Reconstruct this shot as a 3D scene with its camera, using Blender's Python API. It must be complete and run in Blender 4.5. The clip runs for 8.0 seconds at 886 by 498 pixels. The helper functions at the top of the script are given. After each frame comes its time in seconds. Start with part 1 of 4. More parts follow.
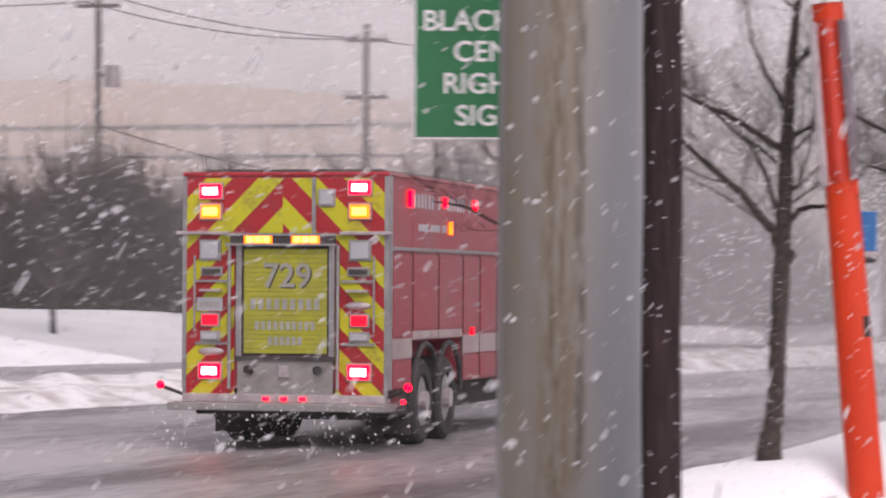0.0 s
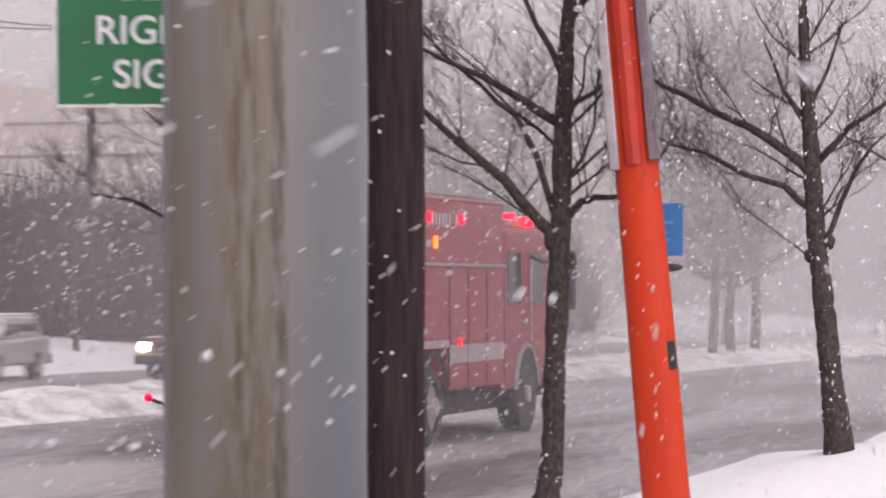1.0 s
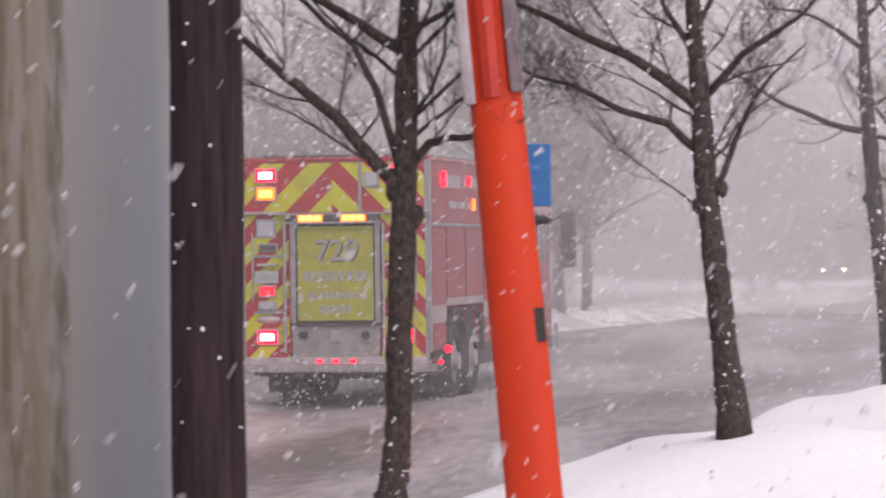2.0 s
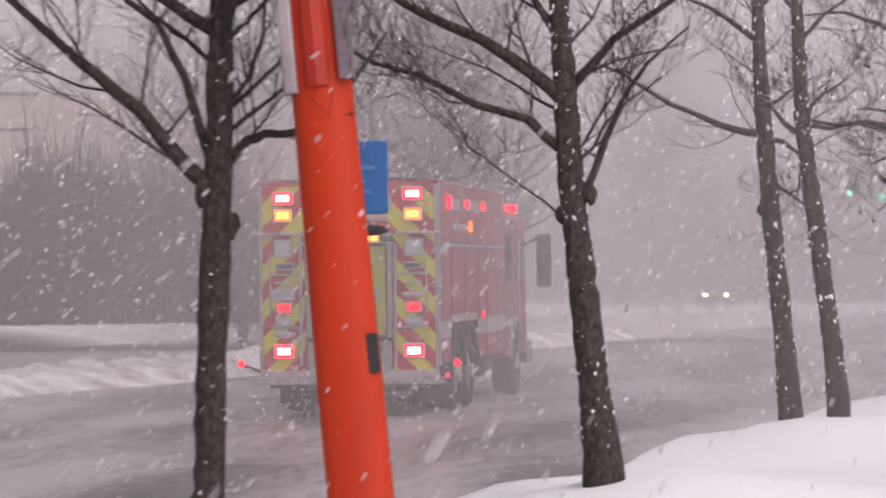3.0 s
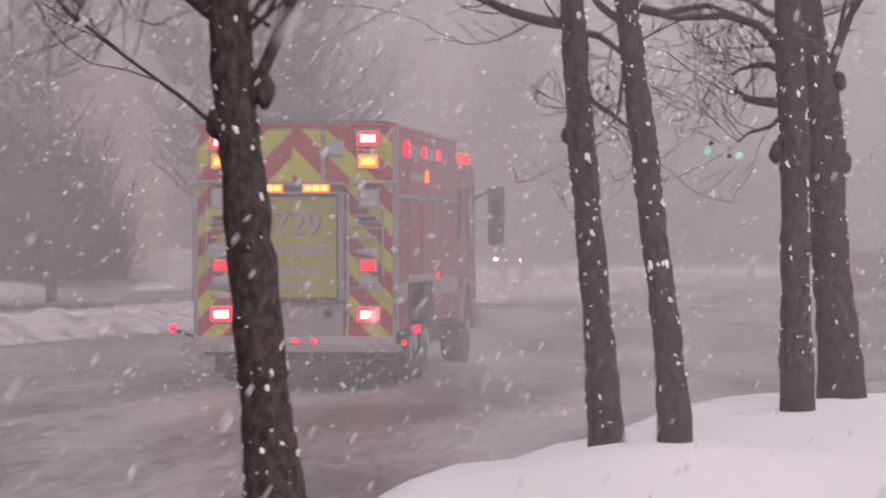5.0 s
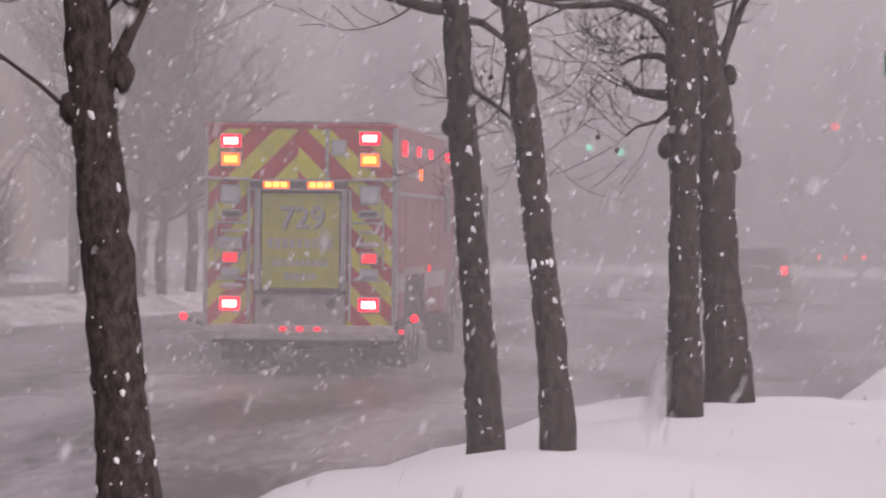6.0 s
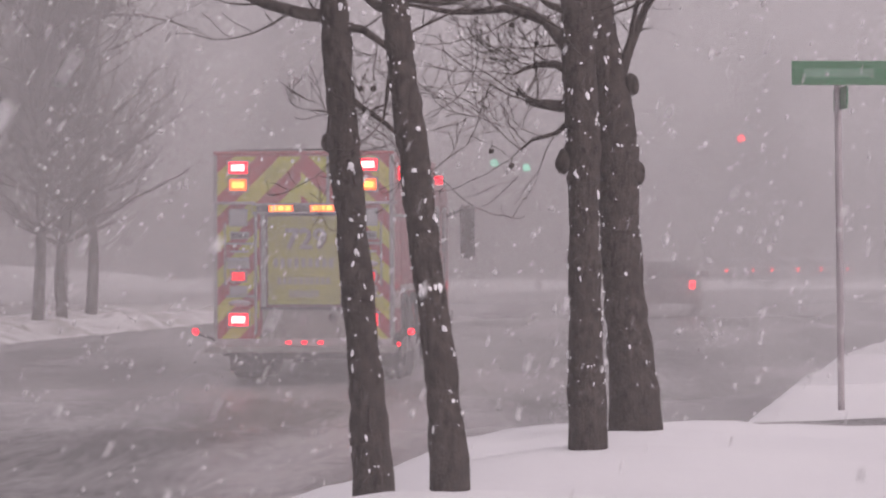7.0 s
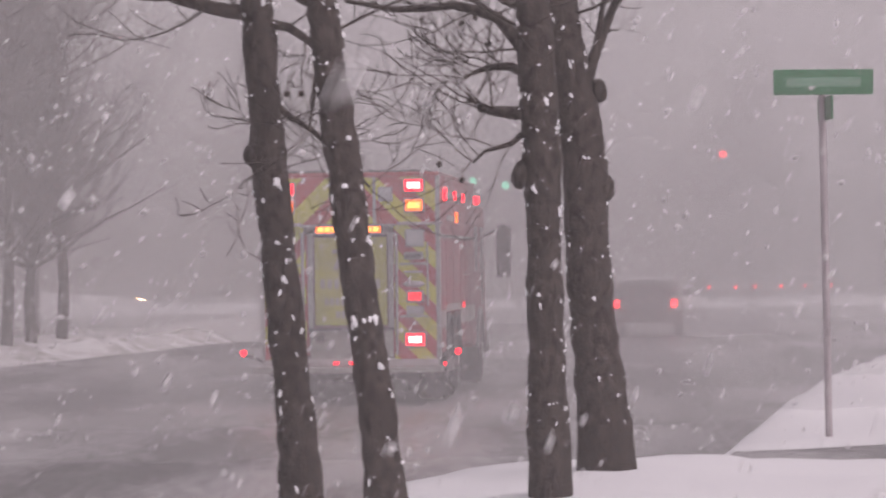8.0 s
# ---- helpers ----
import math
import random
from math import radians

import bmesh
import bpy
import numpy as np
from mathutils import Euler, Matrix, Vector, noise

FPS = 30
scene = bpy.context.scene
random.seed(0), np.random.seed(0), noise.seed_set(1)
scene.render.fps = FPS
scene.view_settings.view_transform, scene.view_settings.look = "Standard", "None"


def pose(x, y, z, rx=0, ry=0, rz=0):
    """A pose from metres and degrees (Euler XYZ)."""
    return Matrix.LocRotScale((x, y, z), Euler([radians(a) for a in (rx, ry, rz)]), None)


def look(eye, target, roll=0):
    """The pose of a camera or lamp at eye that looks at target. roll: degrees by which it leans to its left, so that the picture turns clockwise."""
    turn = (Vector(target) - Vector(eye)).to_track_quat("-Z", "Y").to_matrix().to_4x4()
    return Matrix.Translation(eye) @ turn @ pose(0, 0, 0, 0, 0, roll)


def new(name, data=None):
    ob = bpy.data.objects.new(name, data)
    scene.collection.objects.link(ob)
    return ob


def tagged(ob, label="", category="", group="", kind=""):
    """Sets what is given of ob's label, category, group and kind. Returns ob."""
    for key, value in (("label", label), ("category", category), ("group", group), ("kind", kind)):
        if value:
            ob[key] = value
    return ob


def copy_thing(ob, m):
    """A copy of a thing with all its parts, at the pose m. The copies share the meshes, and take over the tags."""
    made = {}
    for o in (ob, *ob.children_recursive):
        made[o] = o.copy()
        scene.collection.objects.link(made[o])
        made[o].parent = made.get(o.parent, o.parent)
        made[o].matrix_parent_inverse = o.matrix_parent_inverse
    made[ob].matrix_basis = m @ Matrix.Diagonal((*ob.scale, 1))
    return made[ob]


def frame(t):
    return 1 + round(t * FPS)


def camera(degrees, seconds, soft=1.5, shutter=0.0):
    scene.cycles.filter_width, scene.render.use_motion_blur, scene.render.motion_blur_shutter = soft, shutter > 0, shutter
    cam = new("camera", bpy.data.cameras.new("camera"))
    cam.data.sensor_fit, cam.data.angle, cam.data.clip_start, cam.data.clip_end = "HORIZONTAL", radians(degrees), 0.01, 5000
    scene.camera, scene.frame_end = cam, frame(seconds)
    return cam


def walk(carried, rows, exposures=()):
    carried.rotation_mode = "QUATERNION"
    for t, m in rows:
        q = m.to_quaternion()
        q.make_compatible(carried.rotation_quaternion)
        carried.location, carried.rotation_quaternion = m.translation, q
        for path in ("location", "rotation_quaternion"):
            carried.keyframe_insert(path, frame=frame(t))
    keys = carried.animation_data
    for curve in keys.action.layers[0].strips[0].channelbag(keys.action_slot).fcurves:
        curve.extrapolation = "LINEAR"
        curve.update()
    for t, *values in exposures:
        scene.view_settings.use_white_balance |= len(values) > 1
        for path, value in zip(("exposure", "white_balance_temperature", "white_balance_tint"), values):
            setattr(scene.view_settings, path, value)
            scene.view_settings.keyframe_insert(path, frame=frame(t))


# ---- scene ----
# The camera: stands at a verge beside a snowy road and glides forward along it.
cam = camera(16.0, 8.0, soft=2.0, shutter=0.5)
walk(cam, [
        (0.0, pose(0.658, -4.706, -0.226, 90.636, -0.332, 15.915)),
        (0.5, pose(0.047, -2.432, -0.071, 90.517, -0.107, 12.827)),
        (1.0, pose(-0.776, 2.559, -0.119, 90.710, 0.260, 11.435)),
        (1.5, pose(-1.369, 5.605, -0.154, 90.207, 0.539, 9.953)),
        (2.0, pose(-1.522, 6.121, -0.149, 90.015, 0.767, 8.143)),
        (3.5, pose(-1.384, 10.823, -0.236, 90.575, 0.606, 6.020)),
        (4.0, pose(-1.342, 12.384, -0.255, 90.518, 0.662, 5.199)),
        (5.5, pose(-1.282, 16.366, -0.238, 89.428, -0.378, 3.051)),
        (6.0, pose(-1.306, 16.370, -0.240, 89.596, -0.558, 1.817)),
        (6.5, pose(-1.293, 16.544, -0.238, 89.902, -0.604, 1.151)),
        (7.0, pose(-1.228, 17.355, -0.216, 89.905, 0.190, 0.149)),
        (7.5, pose(-1.156, 18.241, -0.199, 90.265, 0.501, 0.398)),
        (8.0, pose(-1.074, 18.840, -0.197, 90.251, 0.710, -0.159))],
     exposures=[(0.0, 0.22, 6750, 25), (1.0, 0.2, 6750, 25), (1.5, 0.28, 6750, 25), (2.0, 0.17, 6750, 25), (4.0, -0.18, 6800, 28), (5.5, -0.32, 6850, 29), (6.5, -0.36, 6850, 30), (8.0, -0.38, 6850, 30)])

# ---- world and sun: heavy overcast ----
world = bpy.data.worlds.new("overcast")
scene.world = world
world.use_nodes = True
wn, wl = world.node_tree.nodes, world.node_tree.links
sky = wn.new("ShaderNodeTexSky")
sky.sky_type, sky.sun_disc, sky.sun_elevation, sky.sun_rotation = "NISHITA", False, radians(42), radians(145)
sky.air_density, sky.dust_density = 1.0, 4.0
grey = wn.new("ShaderNodeHueSaturation")
grey.inputs["Saturation"].default_value = 0.12
wl.new(sky.outputs[0], grey.inputs["Color"])
wl.new(grey.outputs[0], wn["Background"].inputs["Color"])
wn["Background"].inputs["Strength"].default_value = 0.15
sun_data = bpy.data.lights.new("sun", "SUN")
sun_data.energy, sun_data.angle, sun_data.color = 0.3, radians(25), (1.0, 0.97, 0.95)
sun = new("sun", sun_data)
sun.matrix_world = look((0, 0, 60), (-20, 26, 0))


# ---- materials ----
def shader(name, color, rough=0.7, metal=0.0, color2=None, scale=4.0, stretch=(1, 1, 1), bump=0.0, fine=60.0, low=0.35, high=0.65,
           coat=0.0, emission=None, glow=0.0):
    """A surface in two colours mixed by a broad and a fine noise, with a little relief."""
    m = bpy.data.materials.new(name)
    m.use_nodes = True
    n, l = m.node_tree.nodes, m.node_tree.links
    b = n["Principled BSDF"]
    b.inputs["Roughness"].default_value, b.inputs["Metallic"].default_value = rough, metal
    b.inputs["Coat Weight"].default_value = coat
    if emission:
        b.inputs["Emission Color"].default_value, b.inputs["Emission Strength"].default_value = (*emission, 1), glow
    color2 = color2 or tuple(c * 0.8 for c in color)
    tc, mp = n.new("ShaderNodeTexCoord"), n.new("ShaderNodeMapping")
    mp.inputs["Scale"].default_value = stretch
    l.new(tc.outputs["Object"], mp.inputs[0])
    big, small = n.new("ShaderNodeTexNoise"), n.new("ShaderNodeTexNoise")
    big.inputs["Scale"].default_value, big.inputs["Detail"].default_value = scale, 5
    small.inputs["Scale"].default_value, small.inputs["Detail"].default_value = fine, 3
    mix, ramp, col = n.new("ShaderNodeMix"), n.new("ShaderNodeMapRange"), n.new("ShaderNodeMix")
    mix.inputs[0].default_value = 0.3
    col.data_type = "RGBA"
    for a in (big, small):
        l.new(mp.outputs[0], a.inputs["Vector"])
    l.new(big.outputs["Fac"], mix.inputs[2])
    l.new(small.outputs["Fac"], mix.inputs[3])
    l.new(mix.outputs[0], ramp.inputs[0])
    ramp.inputs[1].default_value, ramp.inputs[2].default_value = low, high
    l.new(ramp.outputs[0], col.inputs[0])
    col.inputs[6].default_value, col.inputs[7].default_value = (*color, 1), (*color2, 1)
    l.new(col.outputs[2], b.inputs["Base Color"])
    if bump:
        bp = n.new("ShaderNodeBump")
        bp.inputs["Strength"].default_value, bp.inputs["Distance"].default_value = 0.6, bump
        l.new(mix.outputs[0], bp.inputs["Height"])
        l.new(bp.outputs[0], b.inputs["Normal"])
    return m


SNOW = shader("snow", (0.86, 0.87, 0.89), 0.85, color2=(0.76, 0.77, 0.8), scale=0.5, bump=0.03, fine=14)
FLAKE = shader("snowflake", (0.86, 0.86, 0.88), 0.9)
# half clear, so that large flakes near the camera look out of focus
SOFT_FLAKE = shader("half-clear soft snowflake", (0.82, 0.82, 0.84), 0.9)
for mat, share in ((FLAKE, 0.72), (SOFT_FLAKE, 0.5)):
    mat.node_tree.nodes["Principled BSDF"].inputs["Alpha"].default_value = share
DIRTY_SNOW = shader("dirty snow", (0.78, 0.78, 0.79), 0.85, color2=(0.34, 0.31, 0.3), scale=1.3, bump=0.06, fine=7, low=0.43, high=0.66)
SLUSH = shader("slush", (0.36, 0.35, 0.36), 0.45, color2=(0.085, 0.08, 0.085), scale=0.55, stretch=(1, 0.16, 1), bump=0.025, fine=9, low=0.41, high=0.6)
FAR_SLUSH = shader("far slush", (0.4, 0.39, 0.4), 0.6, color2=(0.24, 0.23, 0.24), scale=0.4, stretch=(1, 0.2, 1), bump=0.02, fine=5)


def streaked_steel():
    m = shader("rust-streaked galvanised steel", (0.25, 0.25, 0.255), 0.65, 0.15, color2=(0.205, 0.22, 0.245), scale=1.5, stretch=(2, 2, 0.3), bump=0.003, fine=40)
    n, l = m.node_tree.nodes, m.node_tree.links
    old = n["Principled BSDF"].inputs["Base Color"].links[0].from_socket
    tc, mp, noi, sep = n.new("ShaderNodeTexCoord"), n.new("ShaderNodeMapping"), n.new("ShaderNodeTexNoise"), n.new("ShaderNodeSeparateXYZ")
    mp.inputs["Scale"].default_value = (14, 14, 2.2)
    l.new(tc.outputs["Object"], mp.inputs[0])
    l.new(tc.outputs["Object"], sep.inputs[0])
    l.new(mp.outputs[0], noi.inputs["Vector"])
    noi.inputs["Scale"].default_value, noi.inputs["Detail"].default_value, noi.inputs["Roughness"].default_value = 1.0, 8, 0.65
    last = old
    for centre, half, low, high, tint in ((-0.12, 0.6, -0.6, 1.1, (0.17, 0.15, 0.12, 1)), (0.02, 0.24, 0.3, 0.68, (0.15, 0.115, 0.07, 1)), (0.02, 0.1, 0.46, 0.62, (0.1, 0.078, 0.048, 1)), (0.2, 0.05, 0.44, 0.6, (0.085, 0.075, 0.06, 1)), (-0.36, 0.14, 0.35, 0.7, (0.2, 0.165, 0.11, 1)), (0.2, 0.6, 0.6, 0.8, (0.17, 0.158, 0.14, 1))):
        d, ab, fall, ramp, mul, mix = (n.new(k) for k in ("ShaderNodeMath", "ShaderNodeMath", "ShaderNodeMapRange", "ShaderNodeMapRange", "ShaderNodeMath", "ShaderNodeMix"))
        d.operation, d.inputs[1].default_value = "SUBTRACT", centre
        l.new(sep.outputs["X"], d.inputs[0])
        ab.operation = "ABSOLUTE"
        l.new(d.outputs[0], ab.inputs[0])
        l.new(ab.outputs[0], fall.inputs[0])
        fall.inputs[1].default_value, fall.inputs[2].default_value, fall.inputs[3].default_value, fall.inputs[4].default_value = half * 0.5, half, 1, 0
        l.new(noi.outputs["Fac"], ramp.inputs[0])
        ramp.inputs[1].default_value, ramp.inputs[2].default_value = low, high
        mul.operation = "MULTIPLY"
        l.new(fall.outputs[0], mul.inputs[0])
        l.new(ramp.outputs[0], mul.inputs[1])
        mix.data_type = "RGBA"
        l.new(mul.outputs[0], mix.inputs[0])
        l.new(last, mix.inputs[6])
        mix.inputs[7].default_value = tint
        last = mix.outputs[2]
    l.new(last, n["Principled BSDF"].inputs["Base Color"])
    return m


STREAKED = streaked_steel()
CREOSOTE = shader("creosoted wood", (0.042, 0.028, 0.028), 0.8, color2=(0.014, 0.009, 0.01), scale=5, stretch=(6, 6, 0.4), bump=0.012, fine=30)
BARK = shader("grey-brown bark", (0.085, 0.07, 0.063), 0.9, color2=(0.027, 0.021, 0.02), scale=26, stretch=(1.7, 1.7, 0.8), bump=0.035, fine=80, low=0.38, high=0.62)
FAR_BARK = shader("winter twigs", (0.09, 0.075, 0.07), 0.9, color2=(0.05, 0.04, 0.037), scale=3)
ORANGE = shader("orange plastic", (0.56, 0.042, 0.008), 0.5, color2=(0.46, 0.032, 0.007), scale=2, stretch=(2, 2, 0.4), fine=30)
for mat, level in ((CREOSOTE, 0.12), (BARK, 0.2), (ORANGE, 0.3)):
    mat.node_tree.nodes["Principled BSDF"].inputs["Specular IOR Level"].default_value = level
# darker copy of ORANGE: the shade between the flaps is in its colour
ORANGE_SHADED = shader("red plastic with shade painted in", (0.5, 0.032, 0.008), 0.5, color2=(0.36, 0.022, 0.01), scale=3)
ALU_GREY = shader("scuffed grey aluminium", (0.5, 0.46, 0.47), 0.5, 0.5, color2=(0.3, 0.26, 0.28), scale=4, fine=40)
FLAP_DARK = shader("dull purple-grey flap", (0.2, 0.16, 0.18), 0.6, color2=(0.11, 0.085, 0.1), scale=5, fine=40)
GREEN = shader("green sign sheeting", (0.004, 0.16, 0.055), 0.4, color2=(0.004, 0.13, 0.045), scale=3)
PALE_BLUE = shader("pale blue lettering", (0.08, 0.22, 0.5), 0.5)
PALE_GREEN = shader("pale green lettering", (0.12, 0.3, 0.2), 0.5)
BLUE = shader("blue sign sheeting", (0.015, 0.14, 0.36), 0.45, color2=(0.015, 0.11, 0.3), scale=3)
WHITE = shader("white sheeting", (0.78, 0.78, 0.78), 0.5, color2=(0.7, 0.7, 0.7), scale=8)
RED = shader("red truck paint", (0.36, 0.012, 0.02), 0.3, color2=(0.28, 0.012, 0.02), scale=1.5, fine=12, coat=0.5)
SALT = shader("salt-dusted red paint", (0.27, 0.018, 0.03), 0.5, color2=(0.24, 0.06, 0.07), scale=1.1, fine=10, coat=0.2, low=0.4, high=0.75)
STRIPE_RED = shader("red reflective stripe", (0.32, 0.008, 0.014), 0.4, color2=(0.15, 0.03, 0.03), scale=2.5, fine=25, low=0.48, high=0.75)
LIME = shader("lime-yellow reflective stripe", (0.42, 0.42, 0.005), 0.45, color2=(0.17, 0.16, 0.04), scale=2.5, fine=25, low=0.52, high=0.72)
LIME_DOOR = shader("lime-yellow shutter", (0.35, 0.35, 0.012), 0.45, color2=(0.25, 0.25, 0.035), scale=3, fine=20)
BAND = shader("dusty reflective band", (0.36, 0.3, 0.29), 0.5, color2=(0.27, 0.2, 0.2), scale=1.5, fine=14)
CHROME = shader("brushed metal trim", (0.36, 0.355, 0.36), 0.4, 0.75, color2=(0.24, 0.235, 0.24), scale=6)
PLATE = shader("tread plate", (0.34, 0.33, 0.32), 0.5, 0.6, color2=(0.22, 0.21, 0.205), scale=5, fine=50)
BLACK = shader("black rubber", (0.02, 0.02, 0.021), 0.8, color2=(0.045, 0.043, 0.042), scale=6)
UNDER = shader("dark chassis", (0.022, 0.02, 0.02), 0.7, color2=(0.06, 0.055, 0.055), scale=4)
GLASS = shader("dark tinted glass", (0.02, 0.022, 0.025), 0.08, color2=(0.03, 0.032, 0.035))
LENS_GREY = shader("clear lamp lens", (0.36, 0.37, 0.39), 0.25, color2=(0.35, 0.36, 0.38), scale=20)
NUMBER_GREY = shader("grey lettering", (0.3, 0.3, 0.28), 0.5, color2=(0.22, 0.22, 0.2), scale=9)
RED_LIT = shader("lit red lamp", (0.4, 0.0, 0.0), 0.4, emission=(1.0, 0.0, 0.012), glow=6.0)
RED_HOT = shader("lit red lamp core", (0.9, 0.5, 0.45), 0.3, emission=(1.0, 0.3, 0.26), glow=11)
RED_DIM = shader("glowing red lamp", (0.4, 0.0, 0.0), 0.4, emission=(1.0, 0.0, 0.015), glow=2.0)
AMBER_LIT = shader("lit amber lamp", (0.5, 0.12, 0.01), 0.3, emission=(1.0, 0.13, 0.0), glow=3.2)
AMBER_HOT = shader("lit amber lamp core", (0.6, 0.25, 0.05), 0.3, emission=(1.0, 0.3, 0.04), glow=6)
HEAD_LIT = shader("lit headlamp", (0.9, 0.85, 0.6), 0.3, emission=(1.0, 0.62, 0.28), glow=45)
GREEN_LIT = shader("lit green signal", (0.1, 0.8, 0.6), 0.3, emission=(0.1, 1.0, 0.6), glow=2.5)
SILVER_PAINT = shader("silver car paint", (0.5, 0.5, 0.52), 0.3, 0.4, color2=(0.62, 0.62, 0.63), scale=3, coat=0.4)
DARK_PAINT = shader("dark car paint", (0.06, 0.06, 0.065), 0.35, color2=(0.1, 0.1, 0.105), scale=3, coat=0.4)
SIDING = shader("tan metal wall", (0.62, 0.51, 0.44), 0.8, color2=(0.54, 0.44, 0.37), scale=0.25, stretch=(1, 1, 3), fine=3)
POLE_WOOD = shader("weathered pole wood", (0.15, 0.125, 0.115), 0.85, color2=(0.09, 0.075, 0.07), scale=4, stretch=(3, 3, 0.3))


def veil_material(name, alpha, fade_x):
    """Haze put on a standing white sheet that hides a share of what lies behind."""
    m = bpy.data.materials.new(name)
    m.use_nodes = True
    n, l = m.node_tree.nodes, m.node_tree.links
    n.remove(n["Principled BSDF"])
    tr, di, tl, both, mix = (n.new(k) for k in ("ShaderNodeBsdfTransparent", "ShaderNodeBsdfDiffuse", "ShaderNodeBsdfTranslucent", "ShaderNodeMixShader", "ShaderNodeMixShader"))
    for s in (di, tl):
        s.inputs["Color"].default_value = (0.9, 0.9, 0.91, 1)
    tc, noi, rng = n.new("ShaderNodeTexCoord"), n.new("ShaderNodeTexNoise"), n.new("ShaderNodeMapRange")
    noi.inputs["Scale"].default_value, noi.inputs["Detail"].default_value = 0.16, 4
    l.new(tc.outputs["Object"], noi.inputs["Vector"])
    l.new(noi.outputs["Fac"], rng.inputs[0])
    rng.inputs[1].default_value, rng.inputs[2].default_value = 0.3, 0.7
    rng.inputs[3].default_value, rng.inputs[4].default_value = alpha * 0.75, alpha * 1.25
    if fade_x:
        # thinned towards -x to keep things there clear in the camera's view
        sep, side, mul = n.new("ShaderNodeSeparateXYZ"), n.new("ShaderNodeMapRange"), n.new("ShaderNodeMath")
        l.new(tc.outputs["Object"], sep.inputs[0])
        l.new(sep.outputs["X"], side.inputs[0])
        side.inputs[1].default_value, side.inputs[2].default_value, side.inputs[3].default_value = fade_x[0], fade_x[1], 0.12
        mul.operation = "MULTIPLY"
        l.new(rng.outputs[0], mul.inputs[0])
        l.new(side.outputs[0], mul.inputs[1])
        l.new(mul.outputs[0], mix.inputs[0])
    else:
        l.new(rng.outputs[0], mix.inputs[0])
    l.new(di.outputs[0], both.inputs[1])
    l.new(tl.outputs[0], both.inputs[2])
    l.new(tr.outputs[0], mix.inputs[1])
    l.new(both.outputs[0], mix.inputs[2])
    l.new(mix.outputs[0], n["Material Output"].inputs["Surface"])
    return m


# ---- mesh helpers ----
def part(name, bm, material, parent=None, label=""):
    me = bpy.data.meshes.new(name)
    bm.normal_update()
    bm.to_mesh(me)
    bm.free()
    me.materials.append(material)
    ob = new(name, me)
    if parent:
        ob.parent = parent
    if label:
        ob["label"] = label
    return ob


def smooth(ob):
    for p in ob.data.polygons:
        p.use_smooth = True
    return ob


def box(bm, x0, x1, y0, y1, z0, z1, bevel=0.0):
    vs = bmesh.ops.create_cube(bm, size=1)["verts"]
    for v in vs:
        v.co = Vector(((x0 + x1) / 2 + v.co.x * (x1 - x0), (y0 + y1) / 2 + v.co.y * (y1 - y0), (z0 + z1) / 2 + v.co.z * (z1 - z0)))
    if bevel:
        es = list({e for v in vs for e in v.link_edges})
        bmesh.ops.bevel(bm, geom=es, offset=bevel, segments=2, affect="EDGES", profile=0.6)
    return bm


def boxed(*a, bevel=0.0):
    return box(bmesh.new(), *a, bevel=bevel)


def tube(bm, pts, radii, n=6, cap=True, turn=0.0):
    """A tapered tube along points."""
    rings, last = [], len(pts) - 1
    for i, p in enumerate(pts):
        d = (Vector(pts[min(i + 1, last)]) - Vector(pts[max(i - 1, 0)])).normalized()
        a = d.cross(Vector((0, 1, 0.02)) if abs(d.y) < 0.9 else Vector((1, 0, 0))).normalized()
        b = d.cross(a)
        rings.append([bm.verts.new(Vector(p) + radii[i] * (a * math.cos(turn + 2 * math.pi * k / n) + b * math.sin(turn + 2 * math.pi * k / n))) for k in range(n)])
    for r0, r1 in zip(rings, rings[1:]):
        for k in range(n):
            bm.faces.new((r0[k], r0[(k + 1) % n], r1[(k + 1) % n], r1[k]))
    if cap:
        bm.faces.new(rings[0][::-1])
        bm.faces.new(rings[-1])
    return bm


def rod(p0, p1, r, n=8, r1=None):
    return tube(bmesh.new(), [p0, p1], [r, r if r1 is None else r1], n)


def thing(name, m, label, category, group=""):
    ob = new(name)
    ob.matrix_basis = m
    return tagged(ob, label, category, group)


def lettering(name, body, size, x, z, y, material, parent):
    """Block letters standing in the xz plane, facing -y, with their left foot at x, z."""
    cu = bpy.data.curves.new(name, "FONT")
    cu.body, cu.size, cu.extrude, cu.offset = body, size, 0.002, size * 0.012
    tmp = bpy.data.objects.new(name, cu)
    me = bpy.data.meshes.new_from_object(tmp)
    bpy.data.objects.remove(tmp)
    me.transform(Matrix.Translation((x, y, z)) @ Matrix.Rotation(radians(90), 4, "X"))
    me.materials.append(material)
    ob = new(name, me)
    ob.parent = parent
    return ob


def clip_band(rect, slope, c0, c1):
    """The part of the rectangle (x0, x1, z0, z1) where c0 <= z - slope * x <= c1."""
    x0, x1, z0, z1 = rect
    poly = [(x0, z0), (x1, z0), (x1, z1), (x0, z1)]
    for sign, c in ((1, c0), (-1, c1)):
        out = []
        for i, p in enumerate(poly):
            q = poly[(i + 1) % len(poly)]
            dp, dq = sign * (p[1] - slope * p[0] - c), sign * (q[1] - slope * q[0] - c)
            if dp >= 0:
                out.append(p)
            if (dp >= 0) != (dq >= 0):
                f = dp / (dp - dq)
                out.append((p[0] + f * (q[0] - p[0]), p[1] + f * (q[1] - p[1])))
        poly = out
        if len(poly) < 3:
            return []
    return poly


